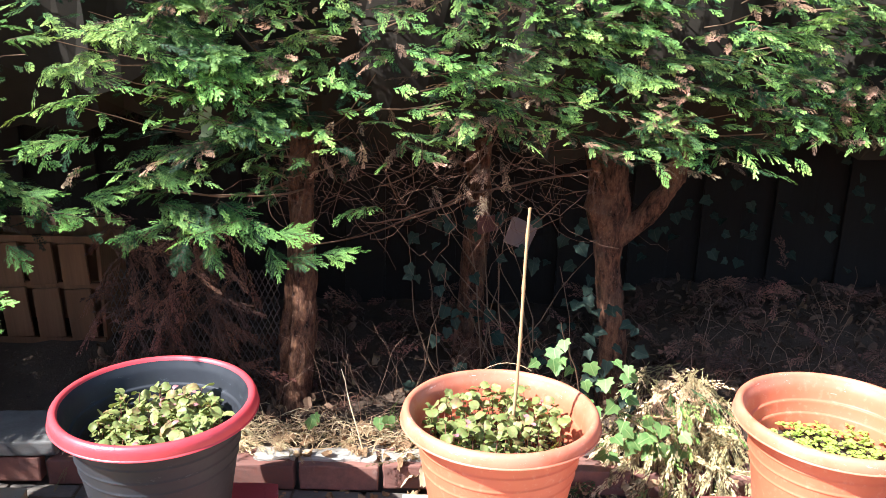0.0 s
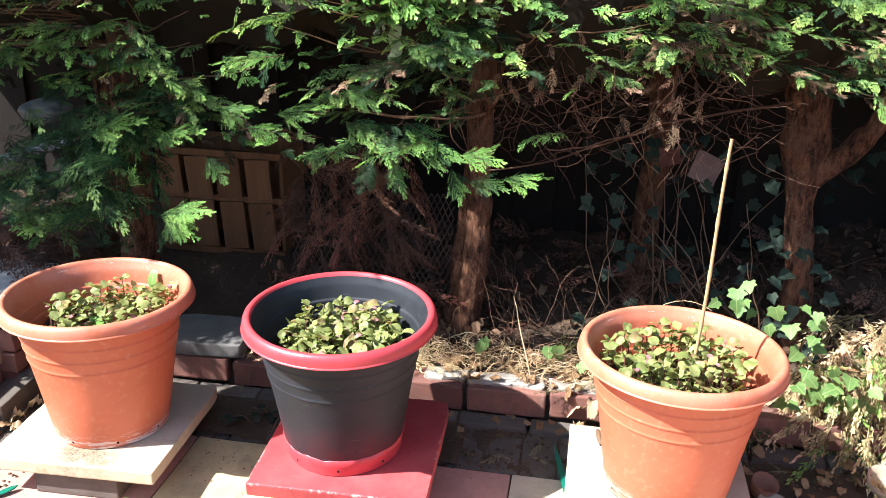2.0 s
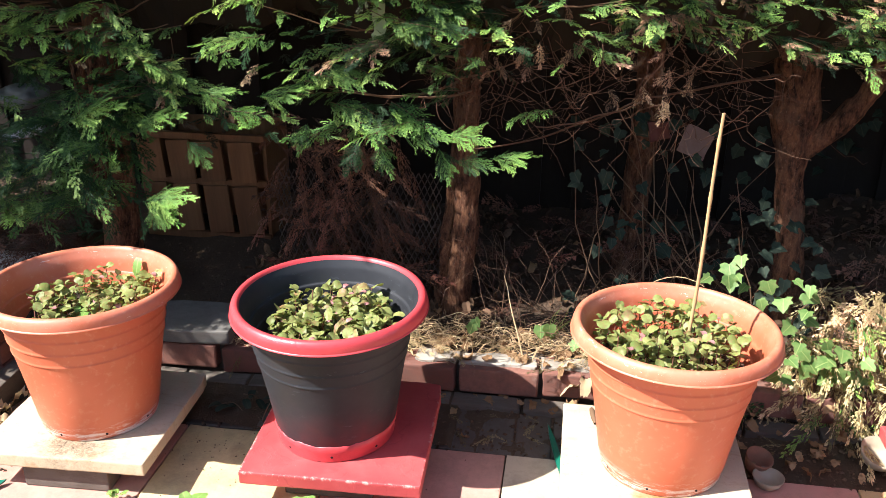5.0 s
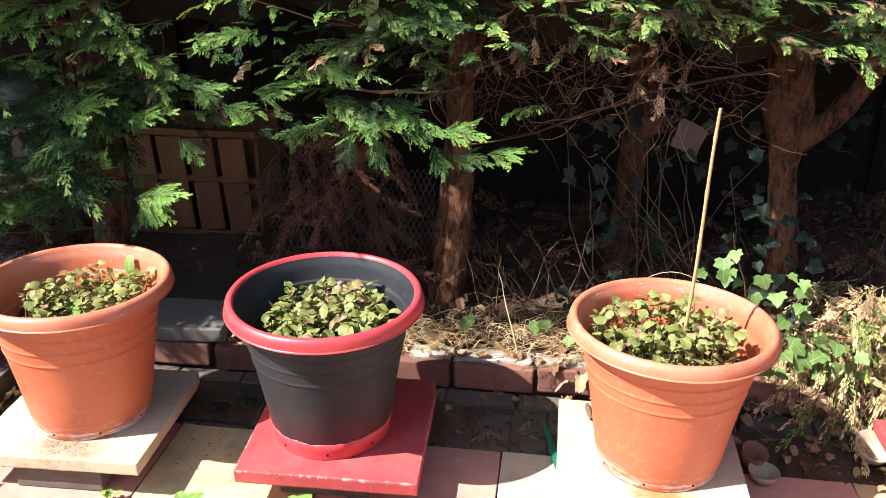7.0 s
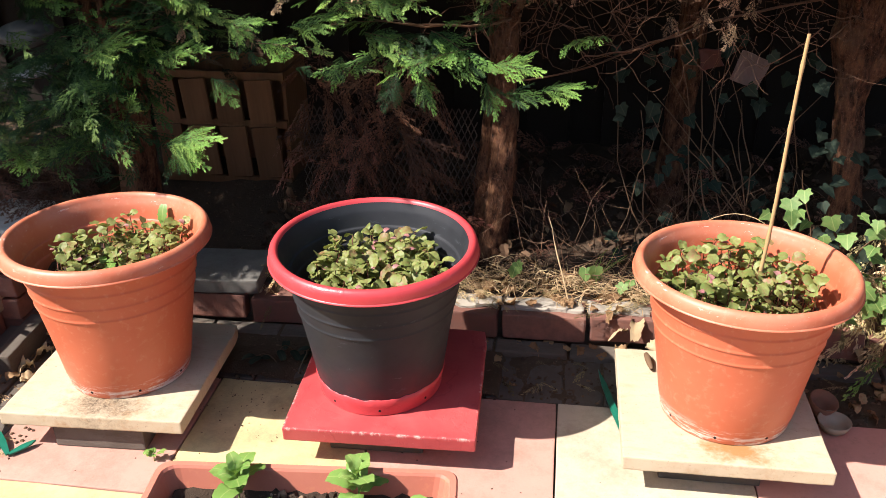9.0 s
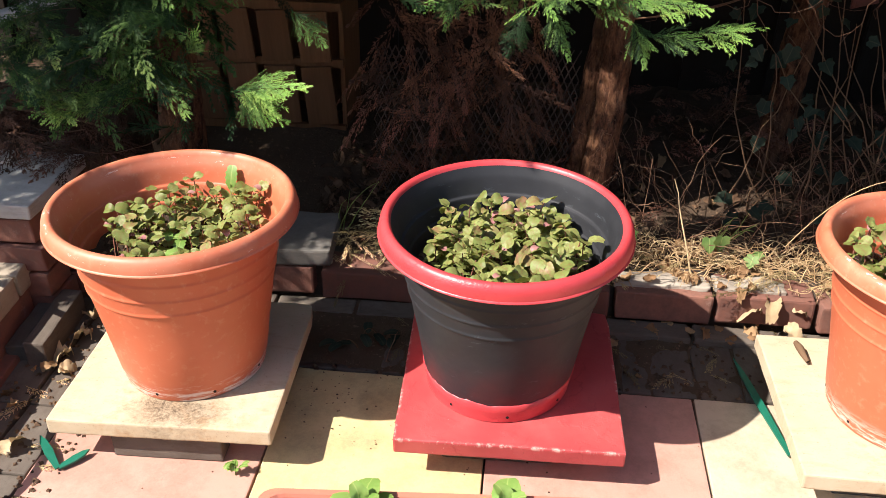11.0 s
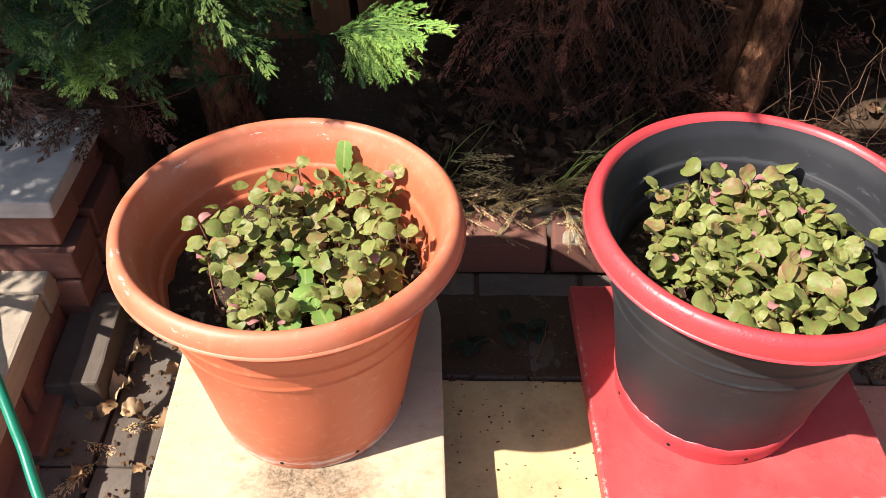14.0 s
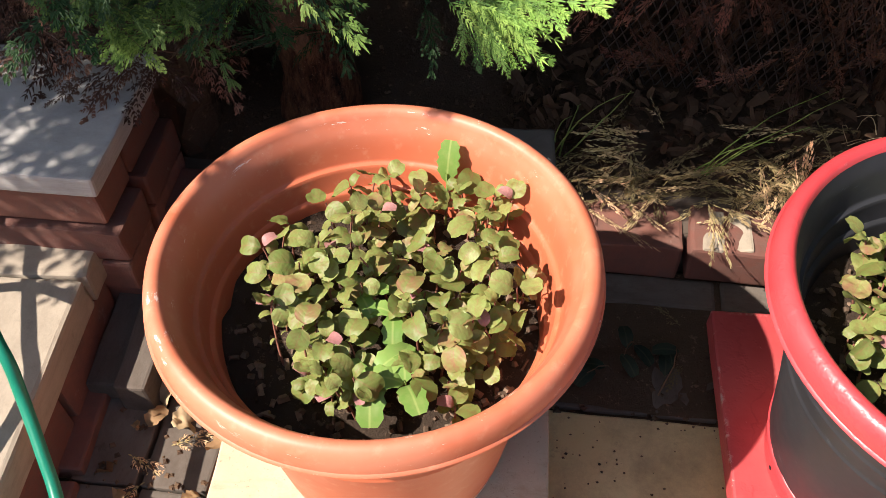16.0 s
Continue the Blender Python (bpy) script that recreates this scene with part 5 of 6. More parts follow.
# ---- under the hedge ----
def crate():
    c = root("wooden_crate", (-1.415, 2.93, -0.145), 0, "weathered slatted wooden crate standing under the hedge", "crate")
    for z, row, tall in ((0.345, 0, 0.185), (0.545, 1, 0.152)):
        for i in range(4):
            block("slat", (0.094, 0.012, tall), (-0.2 + 0.116 * i + 0.012 * (1 - row), -0.012, z), CRATE, c, bevel=0.002, rough=0.001, seed=i + row * 4, tip=(0, -4.5 + (i * 7 + row * 5) % 3 * 0.6), cuts=1)
    for z in (0.312, 0.525, 0.695):
        block("batten", (0.485, 0.02, 0.026), (-0.015, 0.006, z), CRATE, c, bevel=0.002, rough=0.001, cuts=1)
    for x in (-0.25, 0.222):
        block("side", (0.014, 0.24, 0.41), (x, 0.13, 0.31), CRATE, c, bevel=0.002, rough=0.001, cuts=1)
    block("back", (0.47, 0.012, 0.41), (-0.015, 0.256, 0.31), CRATE, c, bevel=0.002, rough=0.001, cuts=1)


crate()


def netting():
    lines = []
    for i in range(-26, 30):
        for s in (-1, 1):
            pts = []
            for j in range(12):
                x, z = -1.02 + 0.5 * ((i + (j * s)) / 26 + 0.5), 0.12 + 0.04 * j
                if -1.04 < x < -0.5:
                    pts.append((Vector((x, 2.63 + 0.02 * math.sin(x * 9) + 0.015 * math.sin(z * 14), z)), 0.0017))
            if len(pts) > 2:
                lines.append(pts)
    tagged(put("plastic_netting", tubes("plastic_netting", lines, 4), NET), "dark plastic diamond netting standing under the hedge", "netting")


netting()
rng = random.Random(15)
hang = []
for i in range(120):
    x = rng.uniform(-1.04, -0.64) if i < 30 or i > 84 else rng.uniform(-0.9, -0.62)
    z = rng.uniform(0.44, 0.78) if i < 85 else rng.uniform(0.25, 0.5)
    hang.append((rng.choice(MIDDLE), frond_pose((x, rng.uniform(2.52, 2.62), z), (rng.uniform(-0.8, 0.6), rng.uniform(-0.3, 0.1), rng.uniform(-1.1, 0.1)), (rng.uniform(-0.6, 0.6), -1, 0.3), rng.uniform(0.6, 1.1)) @ Matrix.Diagonal((1.25, 0.5, 1, 1)), rng.uniform(0, 0.8)))
tagged(put("dead_brush", spray_mesh("dead_brush", hang), BRUSH), "heap of dead reddish-brown conifer brush in shade", "dead foliage", kind="stuff")

low_brush = []
for i in range(170):
    x, y = rng.uniform(-0.9, 2.0), rng.uniform(2.6, 3.4)
    low_brush.append((rng.choice(MIDDLE), frond_pose((x, y, bed_height(x, y) + rng.uniform(0.0, 0.12)), (rng.uniform(-1, 1), rng.uniform(-0.8, 0.3), rng.uniform(-0.5, 0.5)), (0.2, -0.8, 0.8), rng.uniform(0.5, 1.2)), rng.random()))
tagged(put("dead_brush", spray_mesh("dead_brush", low_brush), BRUSH), "dead brown conifer brush littering the shaded bed", "dead foliage", kind="stuff")
card = block("faded_card", (0.085, 0.004, 0.085), (0.25, 2.62, 0.675), PAPER, bevel=0.001, rough=0.003, cuts=4, tip=(-12, 20))
tagged(card, "faded pinkish card caught in the ivy in shade", "card")
rag = block("plastic_scrap", (0.06, 0.01, 0.06), (0.165, 2.66, 0.71), RAG, bevel=0.002, rough=0.008, cuts=4, tip=(10, -15))
tagged(rag, "crumpled dull red plastic scrap caught in the ivy", "plastic scrap")


def ivy(name, label, stems, leaves, material, size, seed):
    rng = random.Random(seed)
    v = root(name, (0, 0, 0), 0, label, "ivy")
    for line in stems:
        put("stem", tubes("stem", [line], 5), BOUGH, v)
    shapes = [ivy_mesh("leaf", size * k, seed + i) for i, k in enumerate((0.75, 0.9, 1.0, 1.15))]
    for me in shapes:
        me.materials.append(material)
    for p in leaves:
        ob = put("leaf", rng.choice(shapes), material, v)
        ob.matrix_basis = Matrix.Translation(p) @ pose(0, 0, 0, rng.uniform(25, 75), 0, 0) @ pose(0, 0, 0, rng.uniform(-25, 25), rng.uniform(-35, 35), rng.uniform(110, 250))


rng = random.Random(16)
ivy("ivy_plant", "trailing ivy with bright green lobed leaves in the sun",
    [bow((0.5, 2.42, 0.12), (0.36, 2.3, 0.55), -0.03, 10, 0.03, rng, 0.003, 0.0015), bow((0.5, 2.42, 0.12), (0.57, 2.28, 0.42), -0.02, 10, 0.03, rng, 0.003, 0.0015), bow((0.5, 2.42, 0.12), (0.68, 2.22, 0.2), -0.05, 10, 0.02, rng, 0.003, 0.0015)],
    [*[(rng.uniform(0.3, 0.6), rng.uniform(2.24, 2.3), rng.uniform(0.3, 0.46)) for i in range(14)], *[(rng.uniform(0.5, 0.74), rng.uniform(2.2, 2.26), rng.uniform(0.15, 0.3)) for i in range(16)], (0.372, 2.29, 0.5), (0.345, 2.3, 0.47), (0.36, 2.28, 0.45), (0.30, 2.3, 0.43), (0.4, 2.3, 0.41), (0.45, 2.29, 0.43), (0.44, 2.3, 0.37), (0.52, 2.29, 0.44), (0.55, 2.28, 0.41), (0.5, 2.3, 0.36), (0.47, 2.27, 0.30), (0.53, 2.28, 0.31), (0.56, 2.27, 0.26),
     (0.62, 2.24, 0.24), (0.66, 2.22, 0.27), (0.64, 2.23, 0.19), (0.58, 2.24, 0.2), (0.69, 2.21, 0.22), (0.53, 2.25, 0.22)], IVY, 0.043, 50)
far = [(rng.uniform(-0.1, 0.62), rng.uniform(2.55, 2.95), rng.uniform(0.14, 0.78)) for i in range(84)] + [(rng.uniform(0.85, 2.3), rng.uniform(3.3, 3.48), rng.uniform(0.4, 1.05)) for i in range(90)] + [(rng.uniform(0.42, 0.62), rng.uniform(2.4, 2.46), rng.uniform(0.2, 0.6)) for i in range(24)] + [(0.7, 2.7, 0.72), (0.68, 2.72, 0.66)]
ivy("ivy_plant", "mass of ivy leaves in deep shade, coloured dark for it", [bow((rng.uniform(-0.1, 0.6), 2.7, 0.1), (rng.uniform(-0.1, 0.6), rng.uniform(2.6, 2.9), rng.uniform(0.5, 0.8)), 0, 8, 0.05, rng, 0.003, 0.001) for i in range(16)], far, LEAF_SHADED, 0.042, 60)
ivy("ivy_plant", "small green ivy leaves creeping over the brick edging", [bow((-0.36, 2.4, 0.12), (-0.02, 2.37, 0.17), -0.02, 8, 0.02, rng, 0.002, 0.001)],
    [(rng.uniform(-0.36, 0.0), rng.uniform(2.34, 2.42), rng.uniform(0.13, 0.21)) for i in range(8)], IVY, 0.036, 66)
pale = root("ivy_sprig", (0, 0, 0), 0, "pale ivy sprig hanging in the hedge", "ivy")
put("stem", tubes("stem", [bow((-0.61, 2.3, 1.16), (-0.612, 2.3, 1.03), 0, 5, 0.004, rng, 0.0015, 0.001)], 4), BOUGH, pale)
for i in range(4):
    ob = put("leaf", ivy_mesh("leaf", 0.036, 70 + i), PALE, pale)
    ob.matrix_basis = Matrix.Translation((-0.61, 2.28, 1.15 - 0.03 * i)) @ pose(0, 0, 0, 70, 0, 0) @ pose(0, 0, 0, 0, 0, 180 + (-1) ** i * 25)

# ---- litter ----
rng = random.Random(17)
curls = []
for i in range(760):
    x = rng.uniform(-0.62, 0.2)
    y = rng.gauss(2.38, 0.06)
    if y < 2.26 or y > 2.6:
        continue
    z = max(0.105, bed_height(x, max(y, 2.34))) + rng.uniform(0.0, 0.05)
    a, ln = rng.uniform(0, 6.283), rng.uniform(0.02, 0.1)
    curls.append(bow((x, y, z), (x + ln * math.cos(a), y + 0.4 * ln * math.sin(a), z + rng.uniform(-0.02, 0.03)), rng.uniform(-0.03, 0.01), 7, 0.012, rng, rng.uniform(0.0006, 0.0016), 0.0005))
shade_stalks = []
for i in range(110):
    x, y = rng.uniform(0.6, 1.9), rng.uniform(2.5, 3.1)
    z = bed_height(x, y)
    shade_stalks.append(bow((x, y, z), (x + rng.uniform(-0.2, 0.2), y + rng.uniform(-0.15, 0.1), z + rng.uniform(0.0, 0.22)), rng.uniform(-0.05, 0.03), 8, 0.03, rng, 0.0014, 0.0006))
for i in range(110):
    x, y = rng.uniform(-0.35, 0.4), rng.uniform(2.42, 2.8)
    z = bed_height(x, y)
    shade_stalks.append(bow((x, y, z), (x + rng.uniform(-0.3, 0.3), y + rng.uniform(-0.15, 0.1), z + rng.uniform(0.05, 0.3)), rng.uniform(-0.14, 0.03), 10, 0.05, rng, rng.uniform(0.0006, 0.0014), 0.0004))
curls.append(bow((-0.2, 2.3, 0.12), (-0.27, 2.36, 0.36), 0, 8, 0.01, rng, 0.0028, 0.0012))
curls.append(bow((0.02, 2.35, 0.2), (0.28, 2.25, 0.42), -0.09, 12, 0.0, rng, 0.0014, 0.001))
tagged(put("dead_stalks", tubes("dead_stalks", shade_stalks, 5), STALK), "thin dead stalks arching up in the shade", "dry stalks", kind="stuff")
tagged(put("dry_stalks", tubes("dry_stalks", curls, 5), CURL), "pale dry curled stalks strewn on the brick edging", "dry stalks", kind="stuff")

clip, heap_green = [], []
for i in range(260):
    x = rng.gauss(0.75, 0.13)
    a = rng.random()
    y, z = 2.47 - 0.24 * a + rng.uniform(-0.04, 0.04), 0.32 * (1 - a ** 1.6) * math.exp(-((x - 0.75) / 0.26) ** 2) + rng.uniform(0.0, 0.05)
    lay = frond_pose((x, y, z + 0.02), (rng.uniform(-0.6, 0.6), -rng.uniform(0.1, 0.8), rng.uniform(-1.5, 0.1)), (rng.uniform(-0.7, 0.7), -0.8, rng.uniform(0, 1)), rng.uniform(0.4, 0.8)) @ Matrix.Diagonal((1.35, 0.6, 1, 1))
    (heap_green if i % 9 == 0 else clip).append((rng.choice(STRANDS), lay, rng.random() ** 0.7))
for i in range(130):
    x, y = rng.uniform(-1.2, 0.3), rng.gauss(2.36, 0.035)
    clip.append((rng.choice(MIDDLE), frond_pose((x, y, 0.115 + rng.uniform(0, 0.035)), (rng.uniform(-1, 1), rng.uniform(-0.6, 0.6), rng.uniform(-0.15, 0.15)), (0.2, -0.3, 1), rng.uniform(0.3, 0.65)) @ Matrix.Diagonal((1.6, 0.45, 1, 1)), rng.uniform(0, 0.8)))
for i in range(60):
    x, y = rng.uniform(-1.05, 1.3), rng.uniform(2.0, 2.25)
    clip.append((rng.choice(MIDDLE), frond_pose((x, y, 0.008 + rng.uniform(0, 0.01)), (rng.uniform(-1, 1), rng.uniform(-1, 1), 0.02), (0.1, 0.1, 1), rng.uniform(0.25, 0.5)), rng.uniform(0, 0.4)))
for i in range(90):
    x, y = rng.uniform(-1.08, -0.58), rng.gauss(2.385, 0.045)
    clip.append((rng.choice(STRANDS), frond_pose((x, y, 0.12 + rng.uniform(0, 0.06)), (rng.uniform(-1, 1), rng.uniform(-0.9, 0.3), rng.uniform(-0.3, 0.2)), (rng.uniform(-0.4, 0.4), -0.5, 1), rng.uniform(0.3, 0.5)) @ Matrix.Diagonal((1.4, 0.45, 1, 1)), rng.uniform(0.0, 1)))
for x, y in ((-1.66, 1.8), (-1.64, 1.86), (-1.7, 1.84), (-1.6, 1.66), (-1.56, 1.61), (-1.65, 1.95)):
    clip.append((rng.choice(MIDDLE), frond_pose((x, y, 0.008), (rng.uniform(-1, 1), rng.uniform(-0.5, 0.5), 0.05), (0.1, 0.1, 1), 0.6), 0.7))
tagged(put("fresh_clippings", spray_mesh("fresh_clippings", heap_green), GREEN), "fresh green sprays among dried clippings", "clippings", kind="stuff")
tagged(put("hedge_clippings", spray_mesh("hedge_clippings", clip), STRAW), "dried straw-coloured hedge clippings heaped by the bed", "clippings", kind="stuff")

# dry fallen leaves, each its own thing
dry_meshes = [leaf_mesh("fallen_leaf", 0.05, 0.034, c, f, 0.12, 1, 9, 0.35) for c, f in ((0.6, 0.5), (-0.5, 0.3), (0.9, 0.2))]
for me in dry_meshes:
    me.materials.append(DRY)
rng = random.Random(18)
for i in range(190):
    if i >= 120:
        x, y = (rng.uniform(-0.5, 0.3), rng.uniform(2.0, 2.24)) if i < 126 else (rng.uniform(0.4, 1.4), rng.uniform(2.0, 2.24)) if i < 165 else (rng.uniform(-0.5, 0.25), rng.uniform(2.3, 2.45))
    elif i < 46:
        x, y = rng.uniform(-0.45, 0.0), rng.uniform(2.2, 2.42)
    elif i < 70:
        x, y = rng.uniform(0.4, 0.95), rng.uniform(1.95, 2.35)
    elif i < 82:
        x, y = rng.uniform(-1.72, -1.52), rng.uniform(1.75, 2.1)
    else:
        x, y = rng.uniform(-0.5, 1.6), rng.uniform(2.5, 3.2)
    z = 0.012 if y < 2.265 else max(0.115, bed_height(x, max(y, 2.34)) + 0.01)
    if 0.4 < x < 1.1 and 2.2 < y < 2.5:
        z = 0.03 + 0.34 * math.exp(-((x - 0.76) / 0.22) ** 2 - ((y - 2.45) / 0.2) ** 2)
    ob = put("fallen_leaf", rng.choice(dry_meshes), DRY)
    k = rng.uniform(0.42, 0.92)
    ob.matrix_basis = pose(x, y, z + 0.008, rng.uniform(-35, 35), rng.uniform(-35, 35), rng.uniform(0, 360)) @ Matrix.Diagonal((k, k, k, 1))
    tagged(ob, "curled dry brown fallen leaf", "leaf", "fallen leaves")


pale_mesh = leaf_mesh("fallen_leaf", 0.05, 0.036, 1.1, 0.8, 0.12, 1, 11, 0.5)
PALE_DRY = dry_leaf("pale_dry_leaf", (0.5, 0.36, 0.2), (0.66, 0.52, 0.33))
for x, y, z in ((-1.664, 2.091, 0.02), (-1.63, 2.029, 0.015), (-1.645, 1.962, 0.015), (-1.628, 1.628, 0.008), (-1.652, 1.896, 0.01), (-0.01, 2.27, 0.09), (0.037, 2.25, 0.08), (0.02, 2.22, 0.05), (-0.03, 2.25, 0.07)):
    ob = put("fallen_leaf", pale_mesh, PALE_DRY)
    ob.matrix_basis = pose(x, y, z + 0.006, rng.uniform(-30, 30), rng.uniform(-30, 30), rng.uniform(0, 360))
    tagged(ob, "pale curled dry leaf on the paving", "leaf", "fallen leaves")


def leaf_litter():
    """Old leaves and bark flakes banked up in the shade behind the edging."""
    rng = random.Random(29)
    V, Q, n, flakes = [], [], 0, []
    for c, f in ((0.9, 0.5), (-0.7, 0.4), (1.4, 0.2), (0.3, 0.9)):
        blade = leaf_mesh("flake", 0.045, 0.026, c, f, 0.1, 1, 5)
        flakes.append((np.array([v.co for v in blade.vertices]), np.array([p.vertices for p in blade.polygons])))
    for i in range(2600):
        x, y = rng.uniform(-1.2, 2.3), rng.uniform(2.42, 3.45)
        if i < 1000:
            x = rng.uniform(0.55, 2.3)
        elif i < 1700:
            x, y = rng.uniform(-1.2, -0.3), rng.uniform(2.42, 2.85)
        z = bed_height(x, y) + rng.uniform(0.0, 0.03)
        m = pose(x, y, z, rng.uniform(-50, 50), rng.uniform(-50, 50), rng.uniform(0, 360))
        k = rng.uniform(0.45, 1.15)
        m = np.array(m @ Matrix.Diagonal((k * rng.uniform(0.35, 1), k, k, 1)))
        v, q = rng.choice(flakes)
        V.append(v @ m[:3, :3].T + m[:3, 3])
        Q.append(q + n)
        n += len(v)
    tagged(put("leaf_litter", raw_mesh("leaf_litter", np.concatenate(V), np.concatenate(Q), False), LITTER), "brown leaf litter covering the shaded bed", "leaf litter", kind="stuff")


leaf_litter()


def crumbs():
    """Loose earth and bark crumbs on the paving edge and the bed."""
    rng = random.Random(19)
    V, Q = [], []
    for i in range(2840):
        if i >= 2760:
            x, y, z = rng.gauss(-0.97, 0.1), 1.99 - abs(rng.gauss(0, 0.12)), 0.0005
        elif i >= 2600:
            x, y, z = rng.uniform(-1.55, 1.1), rng.uniform(1.5, 1.99), -0.001
        elif i < 900:
            x, y, z = rng.uniform(-1.1, 1.3), rng.uniform(1.98, 2.27), 0.002
        elif i < 1200:
            x, y, z = rng.uniform(-1.75, -1.5), rng.uniform(1.5, 2.1), 0.0
        else:
            x, y = rng.uniform(-1.8, 1.6), rng.uniform(2.36, 2.9)
            z = bed_height(x, y)
        s = rng.uniform(0.002, 0.007) if i < 2600 else rng.uniform(0.0008, 0.0026)
        a = rng.uniform(0, 6.28)
        n = len(V)
        for t in range(4):
            V.append((x + s * math.cos(a + t * 1.57) * rng.uniform(0.6, 1.6), y + s * math.sin(a + t * 1.57), z))
        for t in range(4):
            V.append((x + 0.5 * s * math.cos(a + t * 1.57), y + 0.5 * s * math.sin(a + t * 1.57), z + s * rng.uniform(0.4, 1)))
        Q += [(n + 4, n + 5, n + 6, n + 7)] + [(n + t, n + (t + 1) % 4, n + 4 + (t + 1) % 4, n + 4 + t) for t in range(4)]
    tagged(put("soil_crumbs", raw_mesh("soil_crumbs", V, Q, False), CRUMB), "crumbs of soil and bark scattered on the ground", "soil", kind="stuff")


crumbs()

# grass blades by the edging
rng = random.Random(20)
for x, y, z, tip, n in ((-0.86, 2.4, 0.12, (0.14, -0.03, 0.2), 5), (-1.09, 2.42, 0.12, (0.06, 0.0, 0.15), 4), (-0.12, 2.42, 0.12, (0.05, -0.02, 0.13), 6)):
    lines = []
    for i in range(n):
        k = rng.uniform(0.5, 1.1)
        lines.append(bow((x + rng.uniform(-0.02, 0.02), y, z), (x + tip[0] * k + rng.uniform(-0.04, 0.04), y + tip[1], z + tip[2] * k), -0.02, 9, 0.01, rng, 0.0018, 0.0005))
    g = put("grass_tuft", tubes("grass_tuft", lines, 4), GRASS)
    tagged(g, "thin tuft of green grass blades beside the edging", "grass", "grass tufts")


# ---- small things ----
def hose():
    pts = [(-2.4, 2.1, 0.42), (-2.1, 2.08, 0.36), (-1.99, 1.961, 0.31), (-1.936, 1.866, 0.3), (-1.887, 1.789, 0.28), (-1.84, 1.66, 0.19), (-1.9, 1.5, 0.18), (-2.15, 1.5, 0.25), (-2.25, 1.75, 0.33), (-2.05, 1.93, 0.34),
           (-1.86, 1.905, 0.32), (-1.787, 1.842, 0.27), (-1.766, 1.807, 0.215), (-1.731, 1.751, 0.17), (-1.7, 1.7, 0.14), (-1.625, 1.56, 0.09), (-1.62, 1.42, 0.02), (-1.68, 1.25, 0.012), (-1.95, 1.1, 0.012), (-2.3, 1.05, 0.012)]
    c = [Vector(p) for p in pts]
    line = []
    for i in range(len(c) - 1):
        p0, p1, p2, p3 = c[max(0, i - 1)], c[i], c[i + 1], c[min(len(c) - 1, i + 2)]
        for j in range(8):
            t = j / 8
            line.append((0.5 * ((2 * p1) + (p2 - p0) * t + (2 * p0 - 5 * p1 + 4 * p2 - p3) * t * t + (3 * p1 - p0 - 3 * p2 + p3) * t ** 3), 0.0085))
    line.append((c[-1], 0.0085))
    h = put("garden_hose", tubes("garden_hose", [line], 12), HOSE)
    tagged(h, "green ribbed garden hose looped over the low wall", "hose")


hose()


def stake(at, turn, tilt, ln):
    bm = bmesh.new()
    prof = [(-0.005, 0), (0.005, 0), (0.009, ln * 0.5), (0.007, ln * 0.8), (0.0, ln), (-0.007, ln * 0.8), (-0.009, ln * 0.5)]
    top = [bm.verts.new((x, y, 0.004 - 8 * x * x)) for x, y in prof]
    low = [bm.verts.new((x, y, 0.0 - 8 * x * x)) for x, y in prof]
    bm.faces.new(top)
    bm.faces.new(list(reversed(low)))
    for a in range(7):
        b = (a + 1) % 7
        bm.faces.new((top[b], top[a], low[a], low[b]))
    ob = part("plastic_tag", bm, STAKE)
    ob.matrix_basis = pose(*at, tilt, 0, turn)
    tagged(ob, "green plastic plant tag lying on the paving", "plant tag", "green tags")


stake((-0.047, 1.822, 0.01), 13, 3, 0.3)
stake((-1.511, 1.613, 0.006), 45, 8, 0.1)
stake((-1.509, 1.615, 0.006), -40, 5, 0.065)
twig = put("twig", tubes("twig", [[(Vector((0.0, 2.075, 0.114)), 0.006), (Vector((0.003, 2.055, 0.116)), 0.0085), (Vector((0.006, 2.03, 0.115)), 0.007), (Vector((0.01, 2.008, 0.113)), 0.004)]], 8), BOUGH)
tagged(twig, "short broken brown twig lying on a cream slab", "twig")


def bowl(at, r, h, material, label, tip=(0, 0)):
    prof = [(0.0, 0.0), (r * 0.55, 0.0), (r * 0.8, h * 0.35), (r, h), (r * 0.95, h * 1.02), (r * 0.74, h * 0.4), (r * 0.5, h * 0.12), (0.0, h * 0.1)]
    v, q = lathe(prof, 32)
    ob = put("saucer", raw_mesh("saucer", v, q), material)
    ob.matrix_basis = pose(*at, tip[0], tip[1], 0)
    tagged(ob, label, "saucer", "small dishes by the pots")


bowl((0.752, 2.1, 0.012), 0.052, 0.045, BOWL, "small cream glazed dish half full of dirt", (18, 6))
bowl((0.452, 1.962, 0.004), 0.04, 0.03, BOWL, "small pale dirty dish beside a slab", (0, 0))
bowl((0.43, 2.03, 0.004), 0.036, 0.05, CLAY, "small chipped terracotta flower pot", (14, 10))


